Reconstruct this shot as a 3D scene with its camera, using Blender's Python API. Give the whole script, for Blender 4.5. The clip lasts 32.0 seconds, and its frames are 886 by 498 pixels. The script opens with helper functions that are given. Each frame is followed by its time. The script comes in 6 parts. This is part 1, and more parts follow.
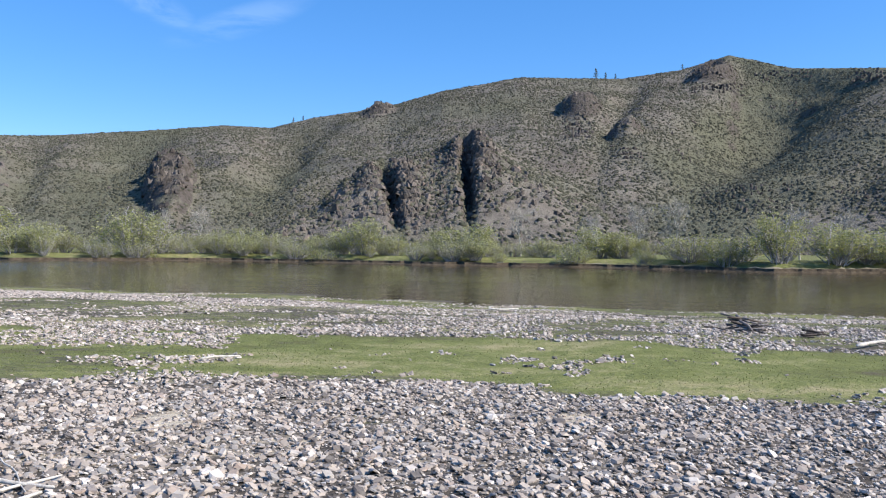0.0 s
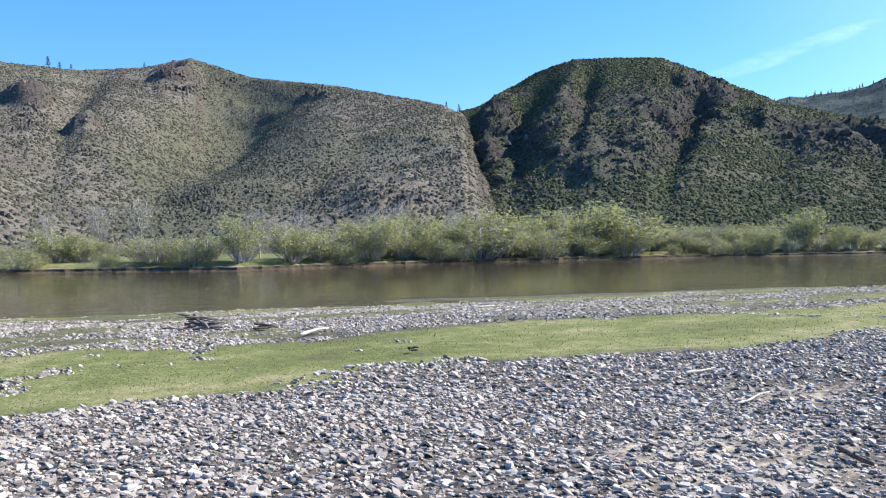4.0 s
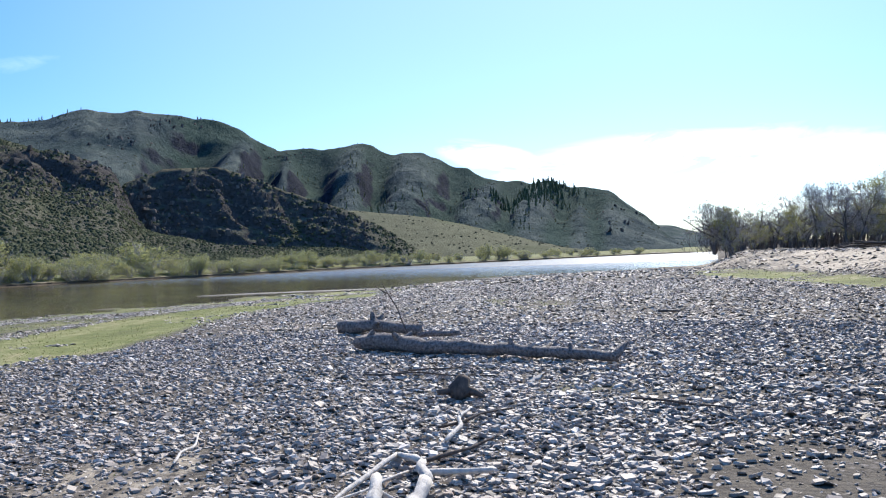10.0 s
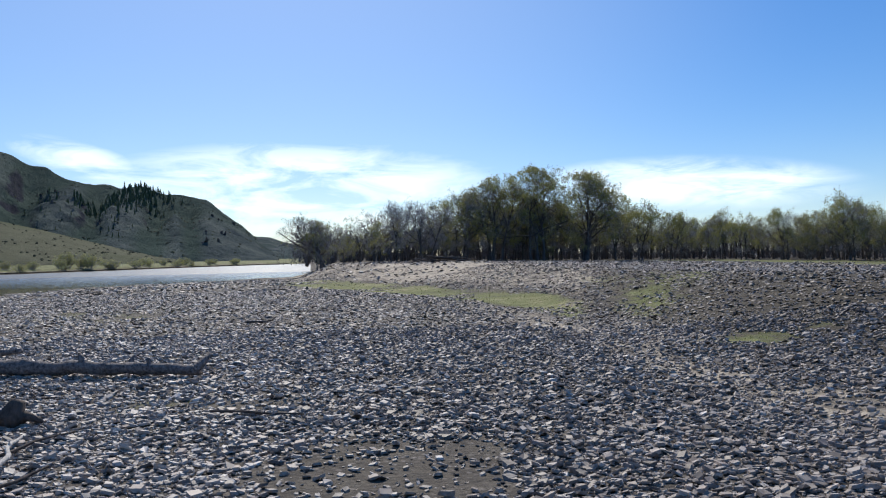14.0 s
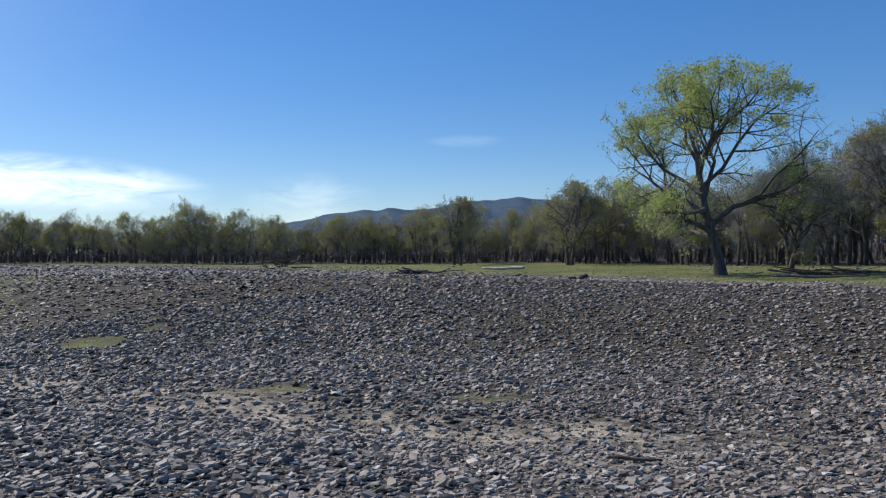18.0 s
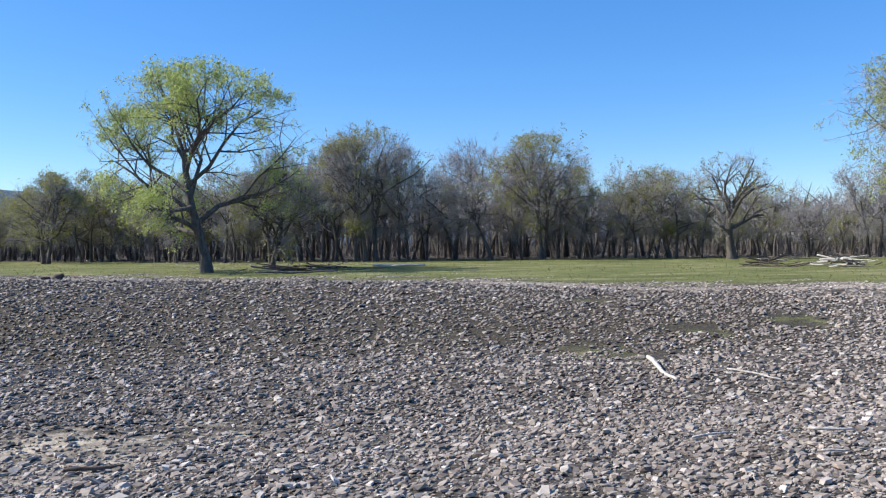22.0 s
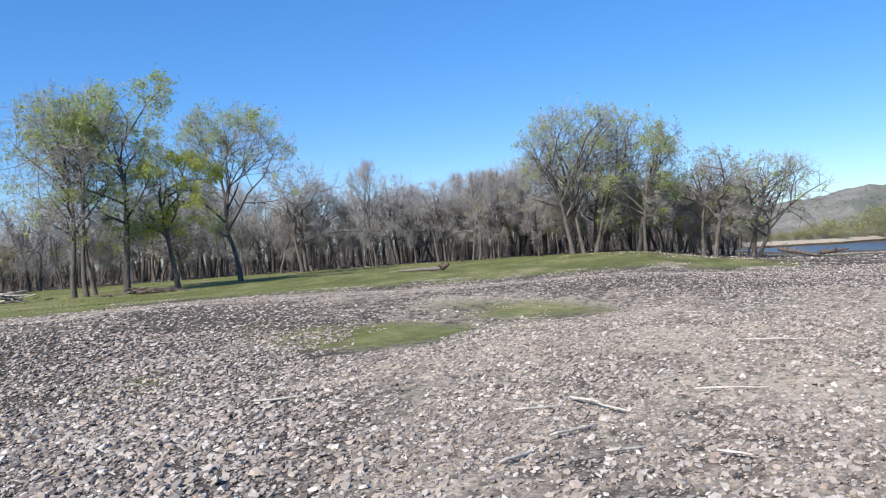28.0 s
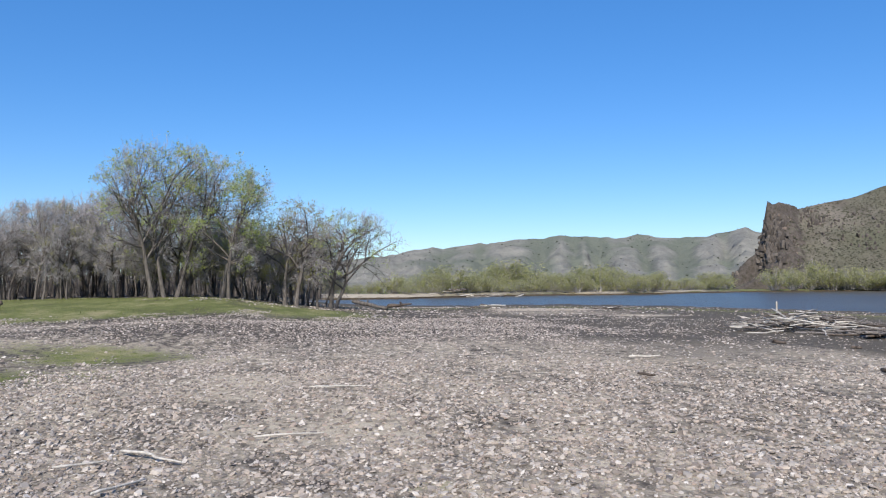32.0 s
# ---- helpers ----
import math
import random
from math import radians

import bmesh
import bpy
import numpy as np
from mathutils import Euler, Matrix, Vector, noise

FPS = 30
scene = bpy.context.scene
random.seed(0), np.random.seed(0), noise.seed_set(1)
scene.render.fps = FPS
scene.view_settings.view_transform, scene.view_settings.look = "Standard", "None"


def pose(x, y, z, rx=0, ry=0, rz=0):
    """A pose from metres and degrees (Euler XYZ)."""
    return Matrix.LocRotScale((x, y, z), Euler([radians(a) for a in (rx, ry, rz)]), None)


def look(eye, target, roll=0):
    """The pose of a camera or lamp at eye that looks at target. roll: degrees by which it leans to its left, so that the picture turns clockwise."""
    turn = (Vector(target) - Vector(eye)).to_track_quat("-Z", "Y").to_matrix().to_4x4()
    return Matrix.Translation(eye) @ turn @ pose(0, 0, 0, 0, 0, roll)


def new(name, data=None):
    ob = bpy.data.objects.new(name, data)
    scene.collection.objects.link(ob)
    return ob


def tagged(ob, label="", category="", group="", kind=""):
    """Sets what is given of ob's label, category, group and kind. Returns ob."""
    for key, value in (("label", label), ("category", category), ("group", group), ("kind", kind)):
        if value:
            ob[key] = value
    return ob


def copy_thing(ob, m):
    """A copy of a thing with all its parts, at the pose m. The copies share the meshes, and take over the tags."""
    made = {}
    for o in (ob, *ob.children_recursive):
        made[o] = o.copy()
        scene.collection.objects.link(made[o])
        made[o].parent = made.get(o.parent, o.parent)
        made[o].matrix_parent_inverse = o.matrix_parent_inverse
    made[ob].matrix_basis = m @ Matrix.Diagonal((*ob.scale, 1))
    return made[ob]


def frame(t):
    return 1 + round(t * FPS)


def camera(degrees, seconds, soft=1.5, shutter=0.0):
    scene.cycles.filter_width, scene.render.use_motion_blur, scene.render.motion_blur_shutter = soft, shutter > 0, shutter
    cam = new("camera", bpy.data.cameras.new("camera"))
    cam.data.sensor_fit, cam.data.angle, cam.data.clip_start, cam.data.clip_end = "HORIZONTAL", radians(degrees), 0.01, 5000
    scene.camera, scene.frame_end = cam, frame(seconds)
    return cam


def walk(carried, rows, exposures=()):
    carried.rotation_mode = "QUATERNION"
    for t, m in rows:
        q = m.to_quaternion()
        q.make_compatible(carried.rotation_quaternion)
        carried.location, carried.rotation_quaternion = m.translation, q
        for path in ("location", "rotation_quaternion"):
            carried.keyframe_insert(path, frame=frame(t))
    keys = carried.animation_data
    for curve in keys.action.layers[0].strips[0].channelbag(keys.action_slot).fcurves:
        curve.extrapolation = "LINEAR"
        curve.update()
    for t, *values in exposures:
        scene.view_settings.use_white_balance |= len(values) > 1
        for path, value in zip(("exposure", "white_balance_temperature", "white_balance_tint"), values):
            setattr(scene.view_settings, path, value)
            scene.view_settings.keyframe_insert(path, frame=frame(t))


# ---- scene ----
# camera: a person turns on the spot with the camera held out in front
EYE_Z, REACH = 1.6, 0.35
TURNS = [  # seconds, heading (clockwise from +Y), pitch, lean, in degrees
    (0, -0.00, -0.45, 0.45), (0.5, 2.73, 0.03, 0.32), (1, 6.30, -0.43, -0.73), (1.5, 13.40, 0.22, -0.03),
    (2, 17.18, 0.49, 0.03), (2.5, 20.86, 0.55, 0.42), (3, 25.73, 0.18, 0.45), (3.5, 30.45, 0.12, -0.38),
    (4, 36.07, -0.49, -0.76), (4.5, 42.63, -0.79, -0.65), (6.5, 62.35, -0.65, -1.73), (7, 64.98, -0.40, -0.31),
    (7.5, 69.21, -0.68, -1.45), (8, 75.07, -0.33, -0.58), (8.5, 80.09, 0.14, -0.77), (9, 83.53, 0.35, -1.50),
    (9.5, 86.96, 0.31, -2.02), (10, 89.23, 0.37, -1.85), (10.5, 91.00, 0.56, -1.67), (11, 93.34, 0.62, -1.34),
    (11.5, 95.78, 0.57, -1.00), (12, 98.30, 0.65, -0.72), (12.5, 103.66, 0.54, -1.06), (13, 110.13, 1.09, -0.69),
    (13.5, 113.76, 0.84, -0.53), (15.5, 133.57, -0.16, -1.85), (16, 141.36, -0.08, -1.12), (16.5, 144.69, 0.04, -1.20),
    (17, 149.96, 0.05, -0.64), (17.5, 155.77, 0.37, -0.65), (18, 160.28, 0.11, -0.59), (18.5, 161.52, -0.12, -0.07),
    (19, 165.10, 0.88, -0.35), (19.5, 168.00, 0.91, -0.79), (20, 175.07, 0.72, -0.92), (20.5, 181.00, 0.49, -0.72),
    (21, 185.08, 0.37, -0.69), (21.5, 189.43, -0.31, -0.29), (22, 194.86, -0.39, -0.48), (22.5, 199.27, -0.15, 0.19),
    (23, 204.60, 0.07, 0.07), (23.5, 211.20, 0.04, -0.02), (24, 215.27, 0.28, -0.62), (24.5, 219.58, 0.39, -0.85),
    (25, 223.53, 0.53, -0.68), (25.5, 228.02, 0.56, -0.52), (26, 233.27, 0.67, -0.66), (26.5, 237.18, 0.93, -1.33),
    (28.5, 252.86, 0.79, -2.32), (29, 256.00, 1.88, -0.86), (29.5, 258.43, 1.37, -0.54), (30, 262.82, 1.43, -0.09),
    (30.5, 267.02, 2.09, 0.39), (31, 271.31, 2.48, 0.33), (31.5, 274.97, 2.59, -0.07), (32, 277.49, 2.63, -0.27),
]


def heading(az, r=1.0, z=0.0):
    return Vector((r * math.sin(radians(az)), r * math.cos(radians(az)), z))


rows = []
for t, az, pitch, lean in TURNS:
    eye = heading(az, REACH, EYE_Z)
    ahead = heading(az, math.cos(radians(pitch)), math.sin(radians(pitch)))
    rows.append((t, look(eye, eye + ahead * 10, lean)))
cam = camera(56.93, 32.0, soft=1.15)
walk(cam, rows, exposures=[(0, 0.55), (2, 0.76), (4, 0.92), (6.5, 1.1), (8, 1.1), (9, 0.9), (11, 0.35), (13, -0.1), (16, -0.22), (18, -0.22), (19, 0.0), (21, 0.36), (22, 0.46), (23, 0.44), (24, 0.38), (26, 0.35), (30, 0.35), (32, 0.15)])

# ---- daylight ----
SUN_AZ, SUN_EL = 106.0, 40.0
world = bpy.data.worlds.new("sky")
scene.world = world
world.use_nodes = True
wt = world.node_tree
wt.nodes.clear()


def wn(kind, **inputs):
    n = wt.nodes.new(kind)
    for k, v in inputs.items():
        n.inputs[int(k[1:]) if k[0] == "i" and k[1:].isdigit() else k].default_value = v
    return n


def wl(a, ao, b, bi):
    wt.links.new(a.outputs[ao], b.inputs[bi])


sky = wt.nodes.new("ShaderNodeTexSky")
sky.sky_type, sky.sun_disc = "NISHITA", False
sky.sun_elevation, sky.sun_rotation = radians(SUN_EL), radians(SUN_AZ)
sky.air_density, sky.dust_density, sky.ozone_density, sky.altitude = 1.0, 0.58, 4.0, 900
sky_bg = wn("ShaderNodeBackground", Strength=0.15)
deep = wn("ShaderNodeHueSaturation", Saturation=1.3, Hue=0.508, Fac=1.0)
haze = wt.nodes.new("ShaderNodeMix")  # an even blue air between the deep zenith and the bright rim
haze.data_type = "RGBA"
haze.inputs[0].default_value, haze.inputs[7].default_value = 0.32, (0.66, 1.85, 4.1, 1)
wl(sky, 0, deep, "Color"), wl(deep, 0, haze, 6), wl(haze, 2, sky_bg, 0)
# thin clouds: banks low in the sky and a few wisps, each a soft patch broken by noise
co = wt.nodes.new("ShaderNodeTexCoord")
cloud_sum = None
for az, el, waz, wel, amount, tilt in ((107, 4.5, 13, 3.2, 1.0, 0), (93, 6.5, 4, 1.1, 0.8, -0.25), (134, 4.6, 9, 1.6, 1.0, -0.05),
                                       (151, 3.5, 4, 1.8, 0.3, 0), (-14, 14.6, 4.5, 0.9, 0.06, 0.35), (-21, 16, 4, 1.0, 0.12, -0.5),
                                       (60, 12.0, 6, 0.55, 0.13, 0.25), (162, 7.6, 2.5, 0.4, 0.1, 0), (98, 18, 34, 17, 0.11, 0)):
    ax = heading(az)
    right, up = Vector((ax.y, -ax.x, 0)), Vector((0, 0, 1))
    centre = (ax * math.cos(radians(el)) + up * math.sin(radians(el)))
    sub = wt.nodes.new("ShaderNodeVectorMath")
    sub.operation = "SUBTRACT"
    wl(co, "Generated", sub, 0)
    sub.inputs[1].default_value = centre
    terms = []
    for axis, width in ((right + up * tilt, radians(waz)), (up - right * tilt, radians(wel)), (ax, 0.6)):
        dot = wt.nodes.new("ShaderNodeVectorMath")
        dot.operation = "DOT_PRODUCT"
        dot.inputs[1].default_value = axis.normalized() / width
        wl(sub, 0, dot, 0)
        sq = wn("ShaderNodeMath")
        sq.operation = "MULTIPLY"
        wl(dot, "Value", sq, 0)
        wl(dot, "Value", sq, 1)
        terms.append(sq)
    add1, add2 = wn("ShaderNodeMath"), wn("ShaderNodeMath")
    wl(terms[0], 0, add1, 0), wl(terms[1], 0, add1, 1), wl(add1, 0, add2, 0), wl(terms[2], 0, add2, 1)
    fall = wn("ShaderNodeMapRange", i1=0.0, i2=1.6, i3=amount, i4=0.0)
    fall.interpolation_type = "SMOOTHSTEP"
    wl(add2, 0, fall, 0)
    if wel > 10:  # a smooth veil painted in for the glare around the sun
        veil = fall
    elif cloud_sum is None:
        cloud_sum = fall
    else:
        total = wn("ShaderNodeMath")
        total.operation = "MAXIMUM"
        wl(cloud_sum, 0, total, 0), wl(fall, 0, total, 1)
        cloud_sum = total
stretch = wn("ShaderNodeVectorMath")
stretch.operation = "MULTIPLY"
stretch.inputs[1].default_value = (1, 1, 4)
wl(co, "Generated", stretch, 0)
wisps = wn("ShaderNodeTexNoise", Scale=9.0, Detail=7.0, Roughness=0.6, Distortion=0.6)
wl(stretch, 0, wisps, "Vector")
wr = wn("ShaderNodeMapRange", i1=0.36, i2=0.62, i3=0.0, i4=1.0)
wl(wisps, 0, wr, 0)
cm = wn("ShaderNodeMath")
cm.operation = "MULTIPLY"
wl(cloud_sum, 0, cm, 0), wl(wr, 0, cm, 1)
both = wn("ShaderNodeMath")
both.operation = "MAXIMUM"
wl(cm, 0, both, 0), wl(veil, 0, both, 1)
cloud_bg = wn("ShaderNodeBackground", Color=(0.9, 1.0, 1.0, 1), Strength=1.5)
wmix = wt.nodes.new("ShaderNodeMixShader")
wl(both, 0, wmix, 0), wl(sky_bg, 0, wmix, 1), wl(cloud_bg, 0, wmix, 2)
wout = wt.nodes.new("ShaderNodeOutputWorld")
wl(wmix, 0, wout, 0)

sun = new("sun", bpy.data.lights.new("sun", "SUN"))
sun.data.energy, sun.data.angle, sun.data.color = 5.0, radians(0.5), (1.0, 0.93, 0.82)
sun.matrix_world = look(heading(SUN_AZ, 100 * math.cos(radians(SUN_EL)), 100 * math.sin(radians(SUN_EL))), (0, 0, 0))


# ---- materials ----
class Mat:
    """A node material under construction."""

    def __init__(self, name, rough=0.8, metal=0.0, spec=0.3):
        self.m = bpy.data.materials.new(name)
        self.m.use_nodes = True
        self.t = self.m.node_tree
        self.b = self.t.nodes["Principled BSDF"]
        self.b.inputs["Roughness"].default_value = rough
        self.b.inputs["Metallic"].default_value = metal
        self.b.inputs["Specular IOR Level"].default_value = spec
        self.geo = self.t.nodes.new("ShaderNodeNewGeometry")
        self.pos = (self.geo, "Position")

    def node(self, kind, **inputs):
        n = self.t.nodes.new(kind)
        for k, v in inputs.items():
            n.inputs[int(k[1:]) if k[0] == "i" and k[1:].isdigit() else k].default_value = v
        return n

    def link(self, a, b, sock):
        self.t.links.new(a[0].outputs[a[1]], b.inputs[sock])

    def noise(self, scale, detail=4, rough=0.55, squash=None):
        n = self.node("ShaderNodeTexNoise", Scale=scale, Detail=detail, Roughness=rough)
        src = self.pos
        if squash:
            v = self.node("ShaderNodeVectorMath", i1=squash)
            v.operation = "MULTIPLY"
            self.link(src, v, 0)
            src = (v, 0)
        self.link(src, n, "Vector")
        return (n, 0)

    def ramp(self, fac, stops):
        r = self.node("ShaderNodeValToRGB")
        e = r.color_ramp.elements
        while len(e) < len(stops):
            e.new(0.5)
        for i, (p, c) in enumerate(stops):
            e[i].position, e[i].color = p, (*c, 1)
        self.link(fac, r, 0)
        return (r, 0)

    def range(self, fac, a, b, c=0.0, d=1.0):
        n = self.node("ShaderNodeMapRange", i1=a, i2=b, i3=c, i4=d)
        self.link(fac, n, 0)
        return (n, 0)

    def math(self, op, a, b):
        n = self.node("ShaderNodeMath")
        n.operation = op
        for i, v in enumerate((a, b)):
            if isinstance(v, tuple):
                self.link(v, n, i)
            else:
                n.inputs[i].default_value = v
        return (n, 0)

    def mix(self, fac, a, b, blend="MIX"):
        n = self.node("ShaderNodeMix")
        n.data_type, n.blend_type = "RGBA", blend
        for sock, v in ((0, fac), (6, a), (7, b)):
            if isinstance(v, tuple) and len(v) == 2:
                self.link(v, n, sock)
            elif sock == 0:
                n.inputs[0].default_value = v
            else:
                n.inputs[sock].default_value = (*v, 1)
        return (n, 2)

    def color(self, c):
        if isinstance(c, tuple) and len(c) == 3:
            self.b.inputs["Base Color"].default_value = (*c, 1)
        else:
            self.link(c, self.b, "Base Color")
        return self

    def bump(self, h, strength=0.4, dist=0.02):
        n = self.node("ShaderNodeBump", Strength=strength, Distance=dist)
        self.link(h, n, "Height")
        self.link((n, 0), self.b, "Normal")
        return self


def stone_mat(name, single=False, shade_tone=0.0):
    k = Mat(name, 0.6, spec=0.25)
    isl = (k.node("ShaderNodeObjectInfo"), "Random") if single else (k.geo, "Random Per Island")
    c = k.ramp(isl, [(0.0, (0.085, 0.072, 0.065)), (0.14, (0.20, 0.17, 0.148)), (0.30, (0.37, 0.312, 0.262)), (0.48, (0.48, 0.398, 0.332)),
                     (0.60, (0.25, 0.238, 0.225)), (0.69, (0.36, 0.272, 0.216)), (0.75, (0.42, 0.375, 0.33)), (0.92, (0.52, 0.46, 0.405)), (1.0, (0.70, 0.64, 0.58))])
    n = k.noise(28, 5, 0.6)
    c = k.mix(k.range(n, 0.35, 0.7, 0.0, 0.4), c, (0.25, 0.225, 0.20))
    if shade_tone:  # browner stones with the shade on their sides put into the colour
        c = k.mix(k.range(k.noise(9, 4, 0.6), 0.3, 0.6, 0.35 * shade_tone, shade_tone), c, (0.125, 0.098, 0.076))
    return k.color(c).bump(n, 0.3, 0.01)


def ground_mat():
    k = Mat("river_flat_ground", 0.9, spec=0.15)
    zone = k.node("ShaderNodeAttribute")
    zone.attribute_name = "zone"
    sep = k.node("ShaderNodeSeparateColor")
    k.link((zone, "Color"), sep, 0)
    fine, mid, big = k.noise(38, 5, 0.65), k.noise(5, 4, 0.6, (0.6, 1, 1)), k.noise(0.6, 4, 0.6, (0.4, 1, 1))
    vor = k.node("ShaderNodeTexVoronoi", Scale=17.0)
    vor.feature = "F1"
    k.link(k.pos, vor, "Vector")
    pebble = k.node("ShaderNodeSeparateColor")
    k.link((vor, "Color"), pebble, 0)
    # grit kept dark: the shade in gaps between stones is in its colour
    grit = k.ramp((pebble, 0), [(0.0, (0.04, 0.034, 0.029)), (0.5, (0.10, 0.085, 0.073)), (0.85, (0.22, 0.19, 0.163)), (1.0, (0.42, 0.37, 0.33))])
    grit = k.mix(k.range((vor, 0), 0.25, 0.6, 0.0, 0.8), grit, (0.07, 0.06, 0.05))
    cobble = k.node("ShaderNodeTexVoronoi", Scale=4.5)
    k.link(k.pos, cobble, "Vector")
    shade = k.node("ShaderNodeSeparateColor")
    k.link((cobble, "Color"), shade, 0)
    grit = k.mix(k.range((shade, 1), 0.0, 1.0, 0.0, 0.5), grit, (0.07, 0.06, 0.05))
    grit = k.mix(k.range(k.noise(0.9, 5, 0.7), 0.55, 0.75, 0.0, 0.4), grit, (0.30, 0.255, 0.21))
    # alpha darkens the terrace slope's grit, shade between its stones put into colour
    grit = k.mix(k.range((zone, "Alpha"), 0.1, 0.9, 0.0, 0.8), grit, k.mix(fine, (0.035, 0.03, 0.022), (0.10, 0.085, 0.06)))
    sand = k.ramp(k.math("ADD", k.math("MULTIPLY", fine, 0.5), k.math("MULTIPLY", mid, 0.5)),
                  [(0.3, (0.32, 0.27, 0.205)), (0.55, (0.46, 0.395, 0.305)), (0.75, (0.56, 0.495, 0.395))])
    grass = k.ramp(k.math("ADD", k.math("MULTIPLY", fine, 0.3), k.math("ADD", k.math("MULTIPLY", big, 0.4), k.math("MULTIPLY", k.noise(2.2, 5, 0.7), 0.3))),
                   [(0.36, (0.10, 0.082, 0.05)), (0.43, (0.11, 0.118, 0.042)), (0.51, (0.15, 0.168, 0.055)), (0.60, (0.29, 0.255, 0.14))])
    mud = k.ramp(k.math("ADD", k.math("MULTIPLY", fine, 0.5), k.math("MULTIPLY", mid, 0.5)),
                 [(0.3, (0.05, 0.042, 0.034)), (0.6, (0.125, 0.108, 0.086)), (0.8, (0.22, 0.195, 0.16))])
    ragged = k.math("ADD", k.math("MULTIPLY", mid, 0.45), k.math("ADD", k.math("MULTIPLY", big, 0.35), k.math("MULTIPLY", k.noise(1.9, 5, 0.7, (0.4, 1, 1)), 0.2)))

    def edge(channel):
        return k.range(k.math("ADD", (sep, channel), k.math("MULTIPLY", k.math("SUBTRACT", ragged, 0.5), 2.8)), 0.32, 0.78)

    c = k.mix(edge(1), grit, sand)
    c = k.mix(edge(2), c, mud)
    c = k.mix(edge(0), c, grass)
    k.color(c)
    h = k.math("ADD", k.math("ADD", k.math("MULTIPLY", (vor, 0), -1.0), fine), k.math("MULTIPLY", (cobble, 0), -1.6))
    return k.bump(h, 0.6, 0.022)


def hill_mat(name, soil, dry, green, rock, scale=1.0, rock_amount=0.5):
    k = Mat(name, 1.0, spec=0.03)
    att = k.node("ShaderNodeAttribute")
    att.attribute_name = "zone"
    sep = k.node("ShaderNodeSeparateColor")
    k.link((att, "Color"), sep, 0)
    big, mid, fine = k.noise(0.016 / scale, 5, 0.6), k.noise(0.11 / scale, 5, 0.65), k.noise(0.9 / scale, 6, 0.7)
    c = k.mix(k.range(mid, 0.35, 0.65), soil, dry)
    c = k.mix(k.range(k.math("ADD", big, k.math("MULTIPLY", (sep, 1), 0.5)), 0.48, 0.68, 0.0, 0.75), c, green)
    nz = k.node("ShaderNodeSeparateXYZ")
    k.link((k.geo, "Normal"), nz, 0)
    steep = k.math("ADD", k.range((nz, 2), 0.82, 0.5), (sep, 0))
    rmask = k.range(k.math("ADD", steep, k.math("MULTIPLY", k.math("SUBTRACT", mid, 0.5), 1.2)), 0.4, 0.7, 0.0, 1.0)
    rc = k.mix(k.range(fine, 0.35, 0.65), rock, tuple(v * 0.55 for v in rock))
    c = k.mix(rmask, c, rc)
    c = k.mix(k.range(fine, 0.5, 0.72, 0.0, 0.55), c, tuple(v * 0.5 for v in green))
    k.color(c)
    return k.bump(k.math("ADD", fine, mid), 0.8, 0.9 * scale)


def leaf_mat(name, a, b, c, through_amount=0.35, spec=0.25):
    k = Mat(name, 0.6 if spec > 0.1 else 0.95, spec=spec)
    col = k.ramp((k.geo, "Random Per Island"), [(0.0, a), (0.5, b), (1.0, c)])
    k.color(col)
    tr = k.node("ShaderNodeBsdfTranslucent")
    k.link(col, tr, 0)
    mixer = k.node("ShaderNodeMixShader", i0=through_amount)
    k.link((k.b, 0), mixer, 1)
    k.link((tr, 0), mixer, 2)
    k.link((mixer, 0), k.t.nodes["Material Output"], 0)
    return k


def bark_mat(name, dark, light, scale=9.0, squash=(1, 1, 0.25)):
    k = Mat(name, 0.9, spec=0.15)
    n = k.noise(scale, 6, 0.65, squash)
    k.color(k.ramp(n, [(0.3, dark), (0.7, light)]))
    return k.bump(n, 0.6, 0.03)


def water_mat():
    k = Mat("river_water", 0.06, spec=0.5)
    k.b.inputs["IOR"].default_value = 1.33
    n = k.noise(0.03, 3)
    k.color(k.ramp(n, [(0.35, (0.060, 0.048, 0.026)), (0.65, (0.085, 0.066, 0.036))]))
    ripple, chop = k.noise(1.1, 3, 0.5, (1, 1, 1)), k.noise(4.5, 3, 0.6)
    where = k.node("ShaderNodeSeparateXYZ")
    k.link(k.pos, where, 0)
    windy = k.math("ADD", k.range((where, 0), -25, -60), k.range((where, 0), 70, 130))  # ruffled above and below the sheltered reach
    gust = k.math("ADD", k.range(k.noise(0.045, 3, 0.6), 0.4, 0.6, 0.2, 0.7), k.math("MULTIPLY", windy, 3.2))
    k.link(k.range(windy, 0.0, 1.0, 0.06, 0.3), k.b, "Roughness")
    k.bump(k.math("MULTIPLY", k.math("ADD", k.math("MULTIPLY", ripple, 0.7), k.math("MULTIPLY", chop, 0.3)), gust), 0.5, 0.10)
    return k


STONE, GROUND, WATER = stone_mat("river_stone").m, ground_mat().m, water_mat().m
LONE_STONE, SHADED_STONE = stone_mat("single_stone", True).m, stone_mat("shaded_stone", shade_tone=0.6).m
HILL = hill_mat("dry_hillside", (0.14, 0.121, 0.105), (0.21, 0.187, 0.158), (0.115, 0.12, 0.077), (0.13, 0.112, 0.10)).m
# greener than HILL, with some of the backlit shade put into its soil tones
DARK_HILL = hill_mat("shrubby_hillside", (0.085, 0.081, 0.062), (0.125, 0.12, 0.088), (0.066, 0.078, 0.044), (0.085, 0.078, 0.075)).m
MEADOW = hill_mat("meadow_slope", (0.115, 0.116, 0.075), (0.15, 0.147, 0.095), (0.085, 0.10, 0.055), (0.13, 0.115, 0.09)).m
